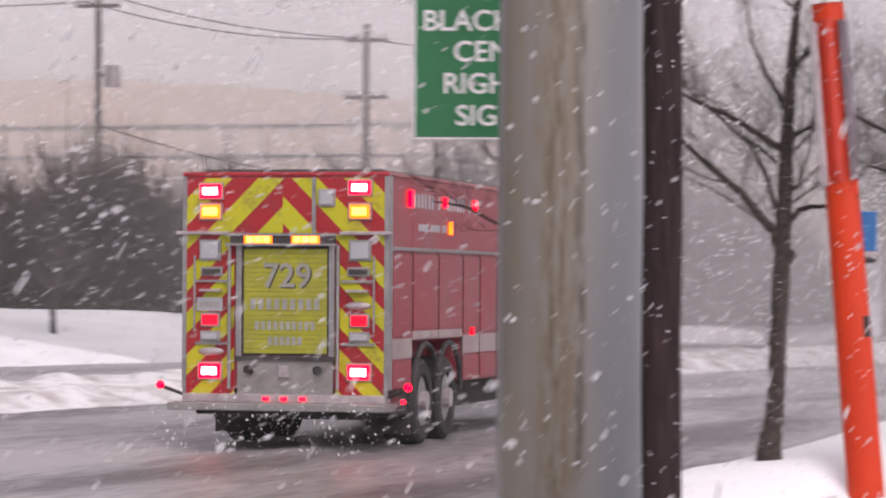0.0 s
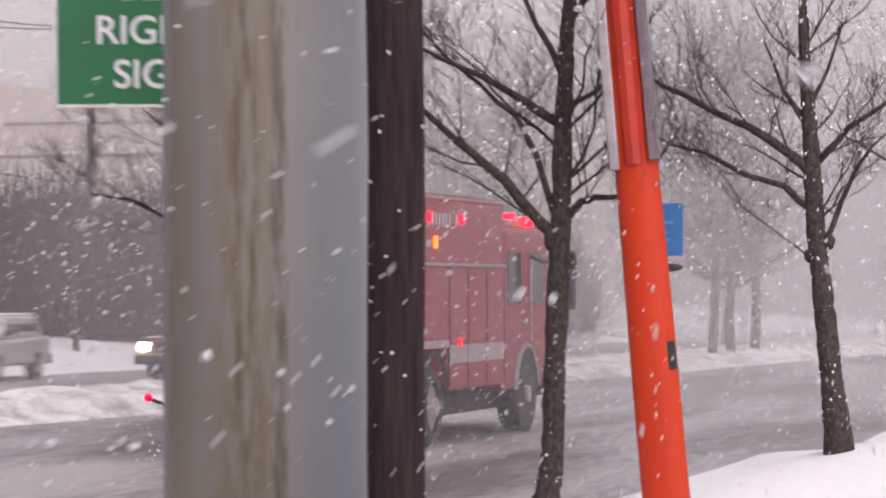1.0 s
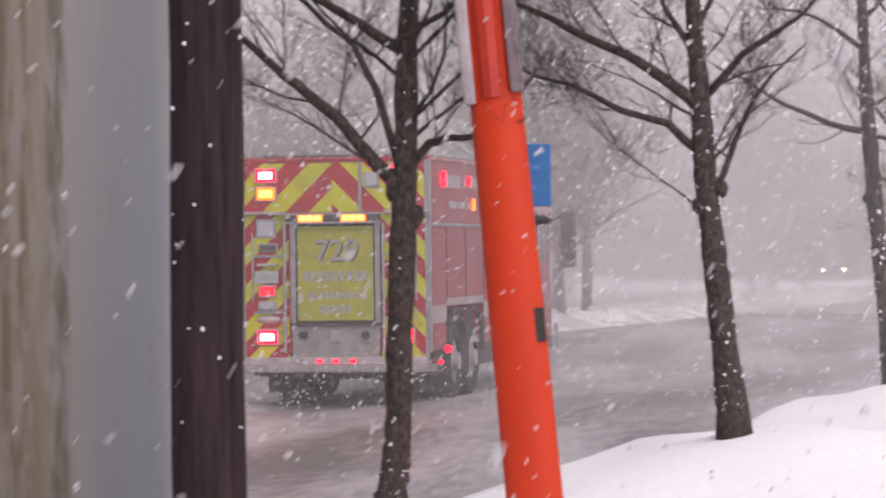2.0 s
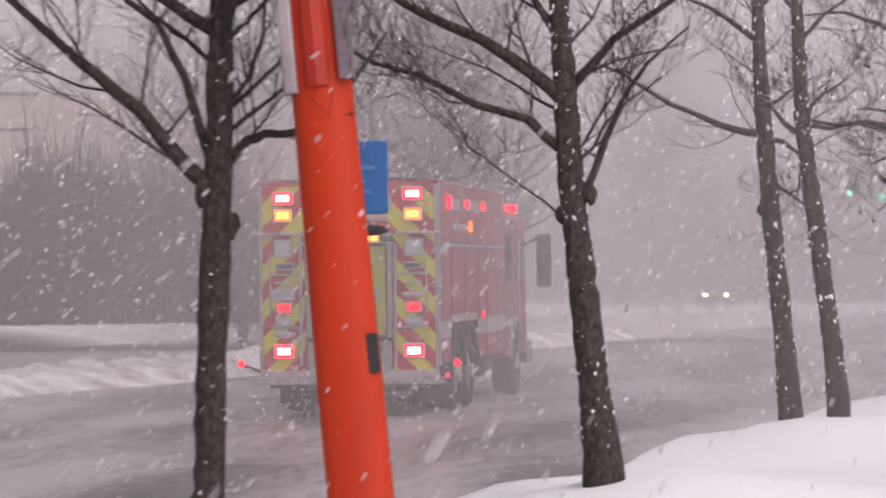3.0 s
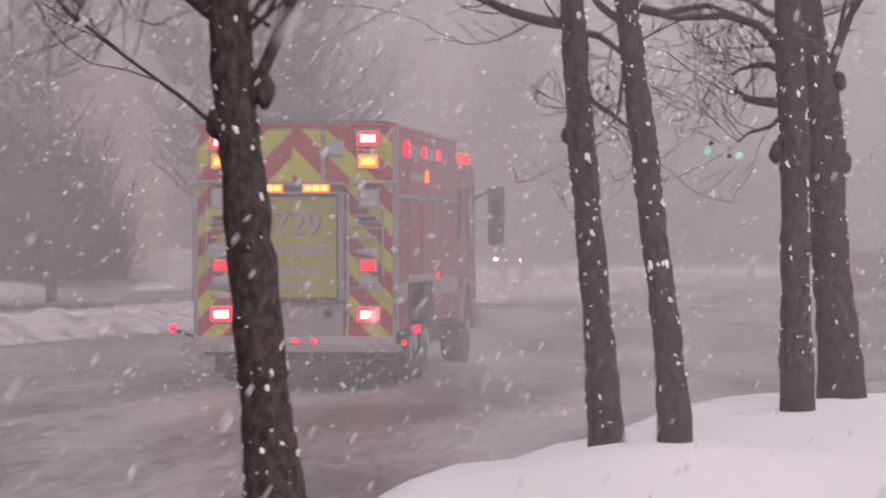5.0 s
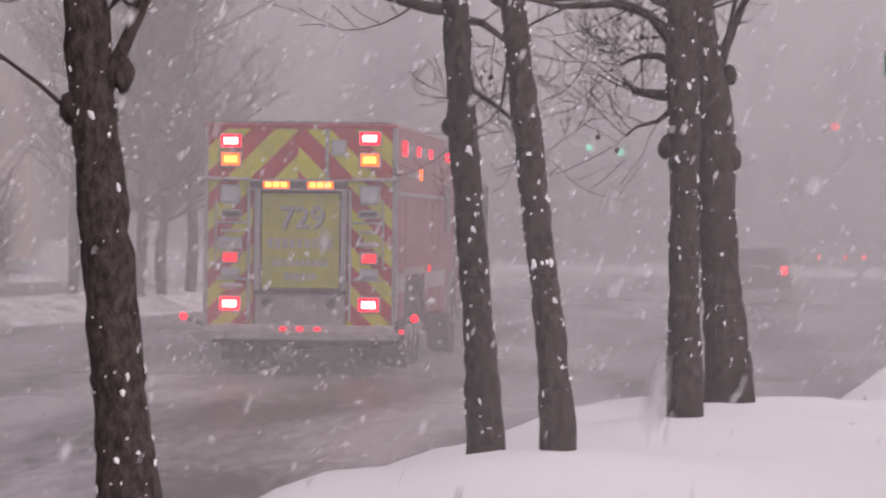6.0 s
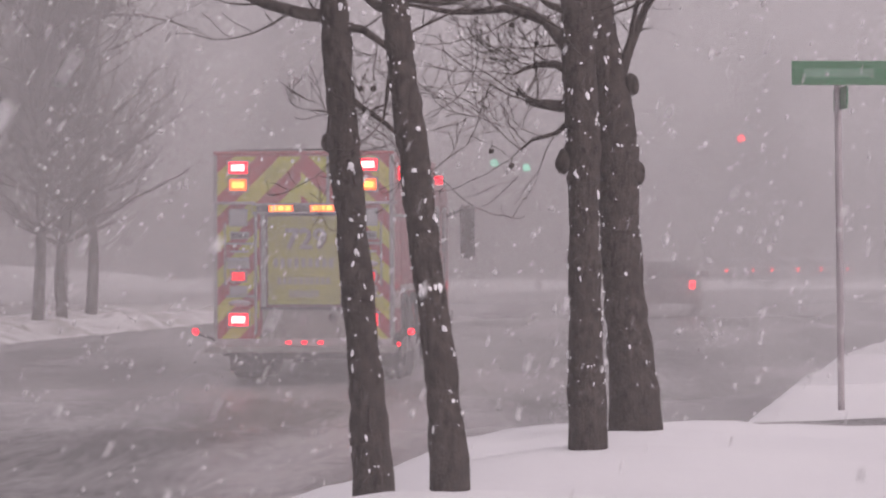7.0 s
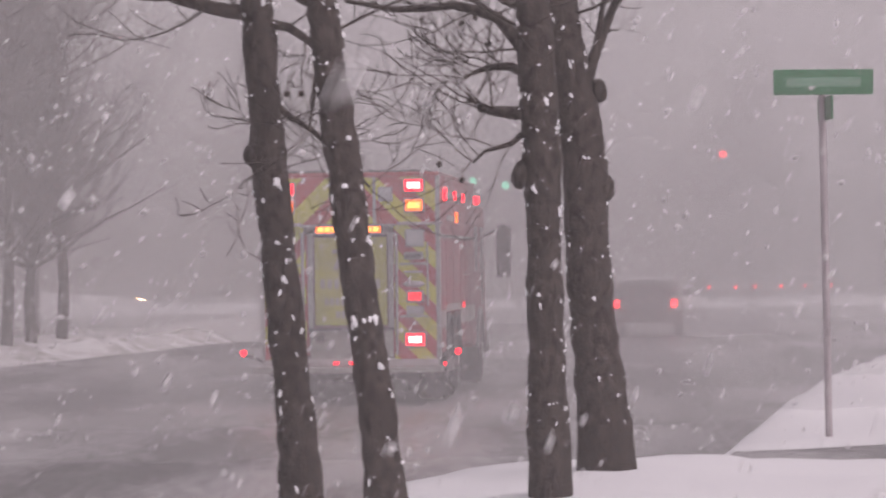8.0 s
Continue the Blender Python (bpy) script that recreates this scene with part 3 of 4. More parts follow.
def orange_guard(m):
    root = thing("guy_wire_guard", m, "leaning orange plastic guy-wire guard with grey sleeve", "pole guard")
    bm = bmesh.new()
    n = 14
    rings = []
    for z, w in ((-1.15, 0.345), (0.4, 0.338), (1.2, 0.325), (2.0, 0.312), (2.75, 0.306), (3.6, 0.3)):
        ring = [bm.verts.new((w / 2 * math.cos(math.pi * k / n), -0.1 * math.sin(math.pi * k / n), z)) for k in range(n + 1)]
        ring += [bm.verts.new((-w / 2 + 0.012 + (w - 0.024) * k / 6, -0.002 - 0.075 * math.sin(math.pi * k / 6), z)) for k in range(7)]
        rings.append(ring)
    for r0, r1 in zip(rings, rings[1:]):
        for k in range(len(r0)):
            bm.faces.new((r0[k], r0[(k + 1) % len(r0)], r1[(k + 1) % len(r0)], r1[k]))
    smooth(part("shell", bm, ORANGE, root))
    part("cap", boxed(-0.14, 0.14, -0.1, 0.03, 3.6, 3.8, bevel=0.02), WHITE, root, "white top end")
    # tube added between the flaps; its deeper red paints the shaded inside
    bm = bmesh.new()
    tube(bm, [(-0.005, -0.03, 1.92), (-0.005, -0.03, 3.45)], [0.095, 0.1], 12)
    part("shaded_middle", bm, ORANGE_SHADED, root, "inner tube with shade painted into its red")
    for s, mat in ((-1, ALU_GREY), (1, FLAP_DARK)):
        bm = bmesh.new()
        box(bm, s * 0.155 - 0.035, s * 0.155 + 0.035, -0.13, 0.0, 1.89 if s < 0 else 1.94, 3.43, bevel=0.012)
        for v in bm.verts:
            v.co.x -= s * 0.05 * (v.co.z - 1.9) / 1.3 * (0.3)
            if v.co.z < 2.0:
                v.co.x -= s * 0.012
        part("flap", bm, mat, root, "scuffed grey folded flap")
    part("scorch_mark", boxed(0.105, 0.168, -0.075, -0.03, 0.46, 0.66, bevel=0.01), BLACK, root, "black scuffed notch")
    return root


orange_guard(pose(-3.686, 24.66, -1.167, 0, -4.8, 0))


def blue_sign(m):
    root = thing("bus_stop_sign", m, "blue rectangular roadside sign on a thin steel post", "sign")
    part("plate", boxed(-0.32, 0, -0.012, 0, 0.0, 0.335, bevel=0.004), BLUE, root)
    for k, (x0, x1, z) in enumerate(((-0.28, -0.06, 0.2), (-0.26, -0.1, 0.14), (-0.24, -0.08, 0.09))):
        part("text_bar", boxed(x0, x1, -0.016, -0.012, z, z + 0.022), PALE_BLUE, root, "pale unreadable lettering bar")
    part("lower_plate", boxed(-0.3, 0.0, -0.012, 0, -0.035, -0.006, bevel=0.003), ALU_GREY, root, "white strip below")
    bm = bmesh.new()
    bmesh.ops.create_uvsphere(bm, u_segments=14, v_segments=8, radius=1, matrix=Matrix.Translation((-0.11, -0.02, -0.075)) @ Matrix.Diagonal((0.115, 0.03, 0.028, 1)))
    smooth(part("bracket", bm, BLACK, root, "black oval bracket"))
    part("post", rod((-0.24, 0.02, -1.7), (-0.24, 0.02, 0.33), 0.022), ALU_GREY, root)
    return root


blue_sign(pose(-3.555, 24.95, 0.105, 0, 0, 6) @ Matrix.Scale(1.12, 4))


def green_sign(m):
    root = thing("guide_sign", m, "green guide sign with white letters behind a pole", "sign")
    part("plate", boxed(0, 1.5, 0, 0.02, 0, 1.35, bevel=0.004), GREEN, root)
    part("border", boxed(-0.008, 1.508, 0.004, 0.024, -0.016, -0.002), WHITE, root, "pale bottom edge")
    part("border", boxed(-0.014, -0.002, 0.004, 0.024, -0.016, 1.35), WHITE, root, "pale side edge")
    for body, x, z in (("SIG", 0.30, 0.088), ("RIGH", 0.20, 0.325), ("CEN", 0.28, 0.562), ("BLACK", 0.05, 0.79)):
        lettering("letters", body, 0.215, x, z, -0.004, WHITE, root)
    part("post", boxed(1.0, 1.08, 0.03, 0.1, -3.0, 1.35), ALU_GREY, root)
    return root


green_sign(pose(-7.06, 21.45, 1.045, 0, 0, 12) @ Matrix.Scale(1.17, 4))


def street_sign(m):
    root = thing("street_name_sign", m, "green street-name sign on a thin post in snow", "sign")
    part("post", rod((0, 0, -0.4), (-0.03, 0, 3.1), 0.033), ALU_GREY, root)
    part("plate", boxed(-0.475, 0.43, -0.05, -0.034, 3.01, 3.24, bevel=0.006), GREEN, root)
    part("text_bar", boxed(-0.36, 0.31, -0.054, -0.05, 3.085, 3.165), PALE_GREEN, root, "pale lettering bar")
    part("cross_plate", boxed(-0.01, 0.01, -0.35, 0.35, 2.78, 2.99, bevel=0.006), GREEN, root, "second plate seen at an angle")
    return root


street_sign(pose(2.462, 47.19, -1.74, 0, 0, 3))

# ---- the fire engine ----
TRUCK_ROWS = [(0.0, -11.35, 30.61, 2.6), (0.5, -10.82, 35.78, -0.7), (1.0, -10.42, 39.57, -3.2), (1.5, -9.70, 43.32, -3.8), (2.0, -8.80, 46.95, -3.1), (3.5, -7.32, 53.65, -2.0), (4.0, -6.81, 54.09, -2.0), (5.5, -5.21, 55.01, -2.9), (6.0, -4.48, 57.50, -3.5), (6.5, -3.83, 59.84, -4.1), (7.0, -3.30, 61.55, -4.6), (7.5, -2.76, 62.52, -4.9), (8.0, -2.26, 63.29, -4.8)]


def wheel(parent, x, y, side, wide=0.3):
    """One road wheel: tyre with tread shoulders, rim and hub."""
    bm = bmesh.new()
    prof = [(-wide / 2, 0.33), (-wide / 2, 0.47), (-wide / 2 + 0.04, 0.52), (0, 0.535), (wide / 2 - 0.04, 0.52), (wide / 2, 0.47), (wide / 2, 0.33)]
    n = 28
    rings = [[bm.verts.new((px, r * math.cos(2 * math.pi * k / n), r * math.sin(2 * math.pi * k / n))) for k in range(n)] for px, r in prof]
    for a, b in zip(rings, rings[1:] + rings[:1]):
        for k in range(n):
            bm.faces.new((a[k], b[k], b[(k + 1) % n], a[(k + 1) % n]))
    w = part("wheel", bm, BLACK, parent)
    w.location = (x, y, 0.535)
    bm = bmesh.new()
    tube(bm, [(side * -0.1, 0, 0), (side * (wide / 2 - 0.05), 0, 0), (side * (wide / 2 - 0.03), 0, 0)], [0.33, 0.33, 0.27], 20)
    part("rim", bm, CHROME, w)
    part("hub", rod((side * (wide / 2 - 0.04), 0, 0), (side * (wide / 2 + 0.05), 0, 0), 0.12, 12), ALU_GREY, w)
    return w


def lamp(parent, name, x, z, w, h, lens, core=None, label="", y=-0.05):
    """A rectangular lamp on the rear face: dark bezel, lens, brighter core."""
    base = part(name, boxed(x - w / 2 - 0.025, x + w / 2 + 0.025, y + 0.01, 0.01, z - h / 2 - 0.025, z + h / 2 + 0.025, bevel=0.008), CHROME, parent, label)
    part("lens", boxed(x - w / 2, x + w / 2, y - 0.02, y + 0.012, z - h / 2, z + h / 2, bevel=0.01), lens, base)
    if core:
        part("core", boxed(x - w * 0.36, x + w * 0.36, y - 0.026, y - 0.018, z - h * 0.28, z + h * 0.28, bevel=0.003), core, base)
    return base


def side_lamp(parent, x, y, z, w, h, lens, side):
    return part("marker_lamp", boxed(min(x, x + side * 0.04), max(x, x + side * 0.04), y - w / 2, y + w / 2, z - h / 2, z + h / 2, bevel=0.008), lens, parent, "small lit side lamp")


def stripes(parent, rect, lean, first, pitch, y, material):
    """Diagonal bands on a panel, each its own thin strip."""
    x0, x1, z0, z1 = rect
    c = first
    for k in range(14):
        poly = clip_band(rect, lean, c, c + pitch / 2)
        if len(poly) >= 3:
            bm = bmesh.new()
            f = bm.faces.new([bm.verts.new((px, y, pz)) for px, pz in poly])
            ext = bmesh.ops.extrude_face_region(bm, geom=[f])["geom"]
            for v in ext:
                if isinstance(v, bmesh.types.BMVert):
                    v.co.y -= 0.004
            bmesh.ops.recalc_face_normals(bm, faces=bm.faces)
            part("stripe", bm, material, parent)
        c += pitch


def fire_engine():
    root = thing("fire_engine", pose(0, 0, 0), "red fire engine with yellow chevron rear driving through slush", "fire truck")
    # body shell and cab
    bm = bmesh.new()
    box(bm, -1.25, 1.25, 0.0, 1.2, 0.72, 3.25, bevel=0.03)
    box(bm, -1.25, 1.25, 3.85, 7.0, 0.72, 3.25, bevel=0.03)
    box(bm, -1.25, 1.25, 1.18, 3.87, 1.28, 3.25, bevel=0.03)
    box(bm, -0.8, 0.8, 1.0, 4.0, 0.7, 1.3)
    body = part("body", bm, SALT, root, "salt-dusted red body")
    part("roof_edge", boxed(-1.27, 1.27, -0.02, 7.0, 3.24, 3.29, bevel=0.015), RED, root)
    part("hose_bed_cover", boxed(-1.1, 1.1, 0.3, 6.8, 3.285, 3.33, bevel=0.02), UNDER, root)
    part("chassis", boxed(-0.95, 0.95, 0.25, 9.9, 0.36, 0.75), UNDER, root)
    # dark box added where only shade lies, below the tail of the body
    part("shade_box", boxed(-1.2, 1.2, 0.3, 1.2, 0.4, 0.74, bevel=0.03), UNDER, root, "dark box standing in for shade beneath the truck")
    bm = bmesh.new()
    box(bm, -1.22, 1.22, 7.12, 10.2, 0.62, 2.95, bevel=0.08)
    for v in bm.verts:
        if v.co.z > 1.9 and v.co.y > 9.5:
            v.co.y -= 0.28 * (v.co.z - 1.9)
    cab = part("cab", bm, SALT, root, "red crew cab")
    part("cab_roof", boxed(-1.12, 1.12, 7.3, 9.7, 2.93, 3.08, bevel=0.05), RED, root)
    for side in (-1, 1):
        x = side * 1.222
        for y0, y1 in ((7.35, 8.15), (8.75, 9.6)):
            part("side_window", boxed(min(x, x + side * 0.012), max(x, x + side * 0.012), y0, y1, 1.85, 2.6, bevel=0.004), GLASS, cab)
        part("door_handle", boxed(min(x, x + side * 0.04), max(x, x + side * 0.04), 8.2, 8.35, 1.55, 1.6), CHROME, cab)
        part("grab_rail", rod((x + side * 0.05, 8.62, 1.3), (x + side * 0.05, 8.62, 2.5), 0.02), CHROME, cab)
        # mirror
        arm = part("mirror_arm", rod((x, 9.55, 2.45), (x + side * 0.34, 9.75, 2.6), 0.025), BLACK, cab)
        part("mirror", boxed(min(x + side * 0.22, x + side * 0.47), max(x + side * 0.22, x + side * 0.47), 9.68, 9.82, 1.74, 2.64, bevel=0.05), BLACK, arm, "tall black door mirror")
        part("mirror_glass", boxed(min(x + side * 0.25, x + side * 0.44), max(x + side * 0.25, x + side * 0.44), 9.672, 9.682, 1.8, 2.56), GLASS, arm)
        # compartments along the side
        edge = side * 1.25
        def panel(name, y0, y1, z0, z1, mat, proud=0.012, label=""):
            return part(name, boxed(min(edge, edge + side * proud), max(edge, edge + side * proud), y0, y1, z0, z1, bevel=0.004), mat, root, label)
        panel("corner_trim", -0.02, 0.16, 0.72, 3.24, CHROME, 0.02)
        panel("trim_strip", 0.16, 7.0, 2.37, 2.41, CHROME, 0.03)
        for k, (y0, y1) in enumerate(((0.2, 1.15), (1.2, 2.5), (2.55, 3.85), (3.9, 4.85), (4.9, 5.9), (5.95, 6.95))):
            low = 1.42 if k in (1, 2) else 1.35
            panel("compartment_door", y0 + 0.03, y1 - 0.03, low, 2.33, SALT, 0.014)
            panel("door_jamb", y1 - 0.02, y1 + 0.04, 0.75 if k not in (0, 1) else 1.4, 2.36, UNDER, 0.009)
            panel("reflective_band", y0, y1, 1.08 if k not in (1, 2) else 1.3, 1.32 if k not in (1, 2) else 1.4, BAND, 0.013, "pale reflective band")
            if k not in (1, 2):
                panel("lower_door", y0 + 0.03, y1 - 0.03, 0.76, 1.04, SALT, 0.012)
        for y0, y1, z in ((1.25, 2.7, 2.98), (3.0, 4.4, 2.98), (1.5, 3.0, 2.66)):
            h = 0.17 if z > 2.9 else 0.09
            n = int((y1 - y0) / (h * 0.95))
            for i in range(n):
                if i % 7 != 6:
                    a = y0 + (y1 - y0) * i / n
                    panel("text_bar", a, a + h * 0.55, z - h / 2, z + h / 2, LENS_GREY, 0.01)
        for y, z, w, h, mt in ((1.05, 3.0, 0.14, 0.2, RED_LIT), (2.85, 3.0, 0.1, 0.13, RED_LIT), (4.55, 3.0, 0.1, 0.13, RED_LIT), (3.15, 2.68, 0.1, 0.16, AMBER_LIT), (0.7, 0.56, 0.1, 0.05, RED_LIT), (4.4, 1.36, 0.12, 0.1, RED_DIM)):
            side_lamp(root, edge, y, z, w, h, mt, side)
        for y in (1.9, 3.15):
            bm = bmesh.new()
            for k in range(13):
                a = math.pi * k / 12
                p = (edge, y + 0.66 * math.cos(a), 0.62 + 0.62 * math.sin(a))
                if k:
                    tube(bm, [last, p], [0.035, 0.035], 6)
                last = p
            part("fender_arch", bm, UNDER, root)
            wheel(root, side * 1.0, y, side, 0.46)
        wheel(root, side * 1.06, 8.45, side, 0.34)
        bm = bmesh.new()
        for k in range(15):
            a = math.pi * k / 14
            p = (side * 1.235, 8.45 + 0.68 * math.cos(a), 0.62 + 0.62 * math.sin(a))
            if k:
                tube(bm, [last, p], [0.04, 0.04], 6)
            last = p
        part("fender_arch", bm, CHROME, root)
        bm = bmesh.new()
        tube(bm, [(edge * 0.95, 8.45, 0.6), (edge * 0.992, 8.45, 0.6)], [0.62, 0.62], 24)
        part("wheel_well", bm, UNDER, root)
        # red marker on a rubber arm at each rear corner
        arm = part("rubber_arm", rod((side * 1.2, 0.05, 0.62), (side * 1.5, -0.06, 0.74), 0.022), BLACK, root)
        bm = bmesh.new()
        bmesh.ops.create_icosphere(bm, subdivisions=2, radius=0.05, matrix=Matrix.Translation((side * 1.52, -0.07, 0.76)))
        part("marker_lens", bm, RED_LIT, arm, "lit red marker lamp")
    part("light_bar", boxed(-0.9, 0.9, 8.9, 9.3, 3.06, 3.2, bevel=0.04), CHROME, cab)
    for x in (-0.85, 0.85, 1.12):
        part("beacon", boxed(x - 0.1, x + 0.1, 8.86, 9.0, 2.98 if x > 1 else 3.08, 3.12 if x > 1 else 3.18, bevel=0.02), RED_LIT, cab, "lit red beacon")
    part("front_bumper", boxed(-1.25, 1.25, 10.2, 10.6, 0.45, 0.85, bevel=0.05), CHROME, root)
    part("windscreen", boxed(-1.05, 1.05, 10.0, 10.02, 1.7, 2.5), GLASS, cab)

    # rear face: chevron panels
    upper = part("chevron_panel", boxed(-1.23, 1.23, -0.014, 0.004, 2.56, 3.22), STRIPE_RED, root, "red and yellow chevron panel")
    for rect, lean, first in (((-1.225, -0.03, 2.565, 3.215), 1.0, 2.62 - 0.05), ((-0.03, 1.225, 2.565, 3.215), -1.0, 2.62 + 0.01)):
        pitch = 0.64
        stripes(upper, rect, lean, first - pitch * 3 + 0.02, pitch, -0.014, LIME)
    part("hinge_strip", boxed(0.33, 0.375, -0.03, 0.0, 2.56, 3.22), CHROME, upper)
    for side in (-1, 1):
        a, b = sorted((side * 0.62, side * 1.23))
        col = part("chevron_panel", boxed(a, b, -0.014, 0.004, 0.62, 2.55), STRIPE_RED, root, "red and yellow diagonal stripes")
        stripes(col, (a + 0.004, b - 0.004, 0.624, 2.546), -side * 1.0, -1.4 + 0.02 * side, 0.5, -0.014, LIME)
        part("outer_trim", boxed(side * 1.235 - 0.02, side * 1.235 + 0.02, -0.03, 0.02, 0.6, 3.23), CHROME, root)
        part("grab_rail", rod((side * 0.665, -0.08, 0.72), (side * 0.665, -0.08, 2.42), 0.022), CHROME, root)
        part("grab_rail", rod((side * 1.1, -0.07, 1.4), (side * 1.1, -0.07, 2.3), 0.014), CHROME, root)
        lamp(root, "warning_lamp", side * 0.915, 3.1 if side > 0 else 3.06, 0.26, 0.16, RED_LIT, RED_HOT, "lit red warning lamp")
        lamp(root, "amber_lamp", side * 0.915, 2.82, 0.24, 0.16, AMBER_LIT, AMBER_HOT, "lit amber warning lamp")
        lamp(root, "scene_lamp", side * 0.92, 2.36, 0.22, 0.2, LENS_GREY, None, "clear square work lamp")
        lamp(root, "intake_grille", side * 0.9, 2.11, 0.22, 0.06, UNDER, None, "narrow dark grille")
        lamp(root, "tail_lamp", side * 0.915, 1.535, 0.19, 0.12, RED_DIM, None, "glowing red tail lamp")
        lamp(root, "reversing_lamp", side * 0.915, 1.34, 0.2, 0.08, LENS_GREY, None, "unlit clear lamp")
        lamp(root, "stop_lamp", side * 0.915, 0.93, 0.26, 0.17, RED_LIT, RED_HOT, "lit red stop lamp")
        if side < 0:
            plate = part("number_plate", boxed(-1.08, -0.76, -0.05, -0.03, 1.64, 1.8, bevel=0.006), LENS_GREY, root, "dirty pale number plate")
            for k in range(6):
                part("text_bar", boxed(-1.04 + 0.042 * k, -1.01 + 0.042 * k, -0.054, -0.05, 1.68, 1.75), NUMBER_GREY, plate)
            for k in range(2):
                part("bolt", rod((-1.06 + 0.28 * k, -0.058, 1.785), (-1.06 + 0.28 * k, -0.05, 1.785), 0.008, 6), CHROME, plate)
        bm = bmesh.new()
        bmesh.ops.create_uvsphere(bm, u_segments=14, v_segments=8, radius=1, matrix=Matrix.Translation((side * 0.9, -0.03, 1.71 if side > 0 else 1.16)) @ Matrix.Diagonal((0.16, 0.035, 0.05, 1)))
        smooth(part("oval_step", bm, ALU_GREY, root, "oval folding step"))
        part("fold_step", boxed(side * 0.9 - 0.13, side * 0.9 + 0.13, -0.12, -0.01, 1.87, 1.9), ALU_GREY, root)
        part("ledge", boxed(side * 1.0 - 0.32, side * 1.0 + 0.32, -0.1, 0.0, 2.545, 2.585, bevel=0.008), ALU_GREY, root)
        for z in (1.98, 1.24):
            part("cross_bar", boxed(side * 0.9 - 0.2, side * 0.9 + 0.2, -0.05, -0.01, z, z + 0.03), CHROME, root)
        bm = bmesh.new()
        tube(bm, [(side * 0.44 - 0.03 * side, -0.06, 0.95), (side * 0.44, -0.12, 0.95)], [0.055, 0.05], 12)
        part("outlet", bm, BLACK, root, "dark capped outlet")
    lamp(root, "round_lamp", 0.51, 2.98, 0.16, 0.16, LENS_GREY, None, "clear lamp on the panel")
    # shutter door between its posts, slat by slat
    door = part("shutter_door", boxed(-0.52, 0.54, -0.02, 0.004, 1.12, 2.42), UNDER, root, "lime-yellow roller shutter")
    n = 22
    for i in range(n):
        z = 1.14 + (2.38 - 1.14) * i / n
        part("slat", boxed(-0.5, 0.52, -0.034, -0.02, z + 0.0015, z + (2.38 - 1.14) / n - 0.0015, bevel=0.004), LIME_DOOR, door)
    for x in (-0.56, 0.58):
        part("door_post", boxed(x - 0.035, x + 0.035, -0.05, 0.0, 1.05, 2.45, bevel=0.008), CHROME, door)
    lettering("unit_number", "729", 0.4, -0.255, 1.915, -0.035, UNDER, door)
    lettering("unit_number", "729", 0.4, -0.27, 1.93, -0.041, NUMBER_GREY, door)
    for z, h, x0, x1 in ((1.66, 0.13, -0.42, 0.46), (1.42, 0.10, -0.36, 0.40), (1.24, 0.10, -0.2, 0.24)):
        m = int((x1 - x0) / (h * 0.72))
        for i in range(m):
            a = x0 + (x1 - x0) * i / m
            part("text_bar", boxed(a, a + h * 0.5, -0.041, -0.034, z, z + h), NUMBER_GREY, door)
    bar = part("arrow_bar", boxed(-0.65, 0.62, -0.12, 0.0, 2.43, 2.545, bevel=0.012), UNDER, root, "dark traffic-advisor bar with amber lamps")
    part("bar_rail", boxed(-0.7, 0.66, -0.14, -0.11, 2.53, 2.56), CHROME, bar)
    part("bar_rail", boxed(-0.7, 0.66, -0.14, -0.11, 2.415, 2.44), CHROME, bar)
    for x in (-0.3, 0.28):
        part("amber_lens", boxed(x - 0.17, x + 0.17, -0.135, -0.115, 2.438, 2.54), AMBER_LIT, bar, "lit amber lamp")
        for k in range(3):
            part("amber_core", boxed(x - 0.14 + 0.1 * k, x - 0.06 + 0.1 * k, -0.141, -0.133, 2.456, 2.522), AMBER_HOT, bar)
    # tread plate and tailboard
    tread = part("tread_panel", boxed(-0.58, 0.6, -0.03, 0.0, 0.62, 1.09, bevel=0.01), PLATE, root, "dull tread-plate panel")
    part("panel_lip", boxed(-0.6, 0.62, -0.07, 0.0, 1.06, 1.11), UNDER, tread)
    lamp(root, "hitch_plate", 0.0, 0.93, 0.12, 0.14, ALU_GREY)
    part("tailboard", boxed(-1.36, 1.3, -0.3, 0.25, 0.47, 0.56, bevel=0.015), PLATE, root, "tread-plate rear step")
    part("bumper_beam", boxed(-1.24, 1.24, -0.1, 0.2, 0.56, 0.66, bevel=0.01), ALU_GREY, root)
    for x in (-0.2, 0.02, 0.25):
        part("marker_lamp", boxed(x - 0.035, x + 0.035, -0.13, -0.1, 0.59, 0.63), RED_LIT, root, "small lit red marker")
    part("rear_axle", rod((-1.0, 1.9, 0.5), (1.0, 1.9, 0.5), 0.16, 10), UNDER, root)
    part("rear_axle", rod((-1.0, 3.15, 0.5), (1.0, 3.15, 0.5), 0.16, 10), UNDER, root)
    for x in (-0.95, 0.95):
        part("mud_flap", boxed(x - 0.28, x + 0.28, 1.2, 1.23, 0.15, 0.75), BLACK, root)
    return root


truck = fire_engine()


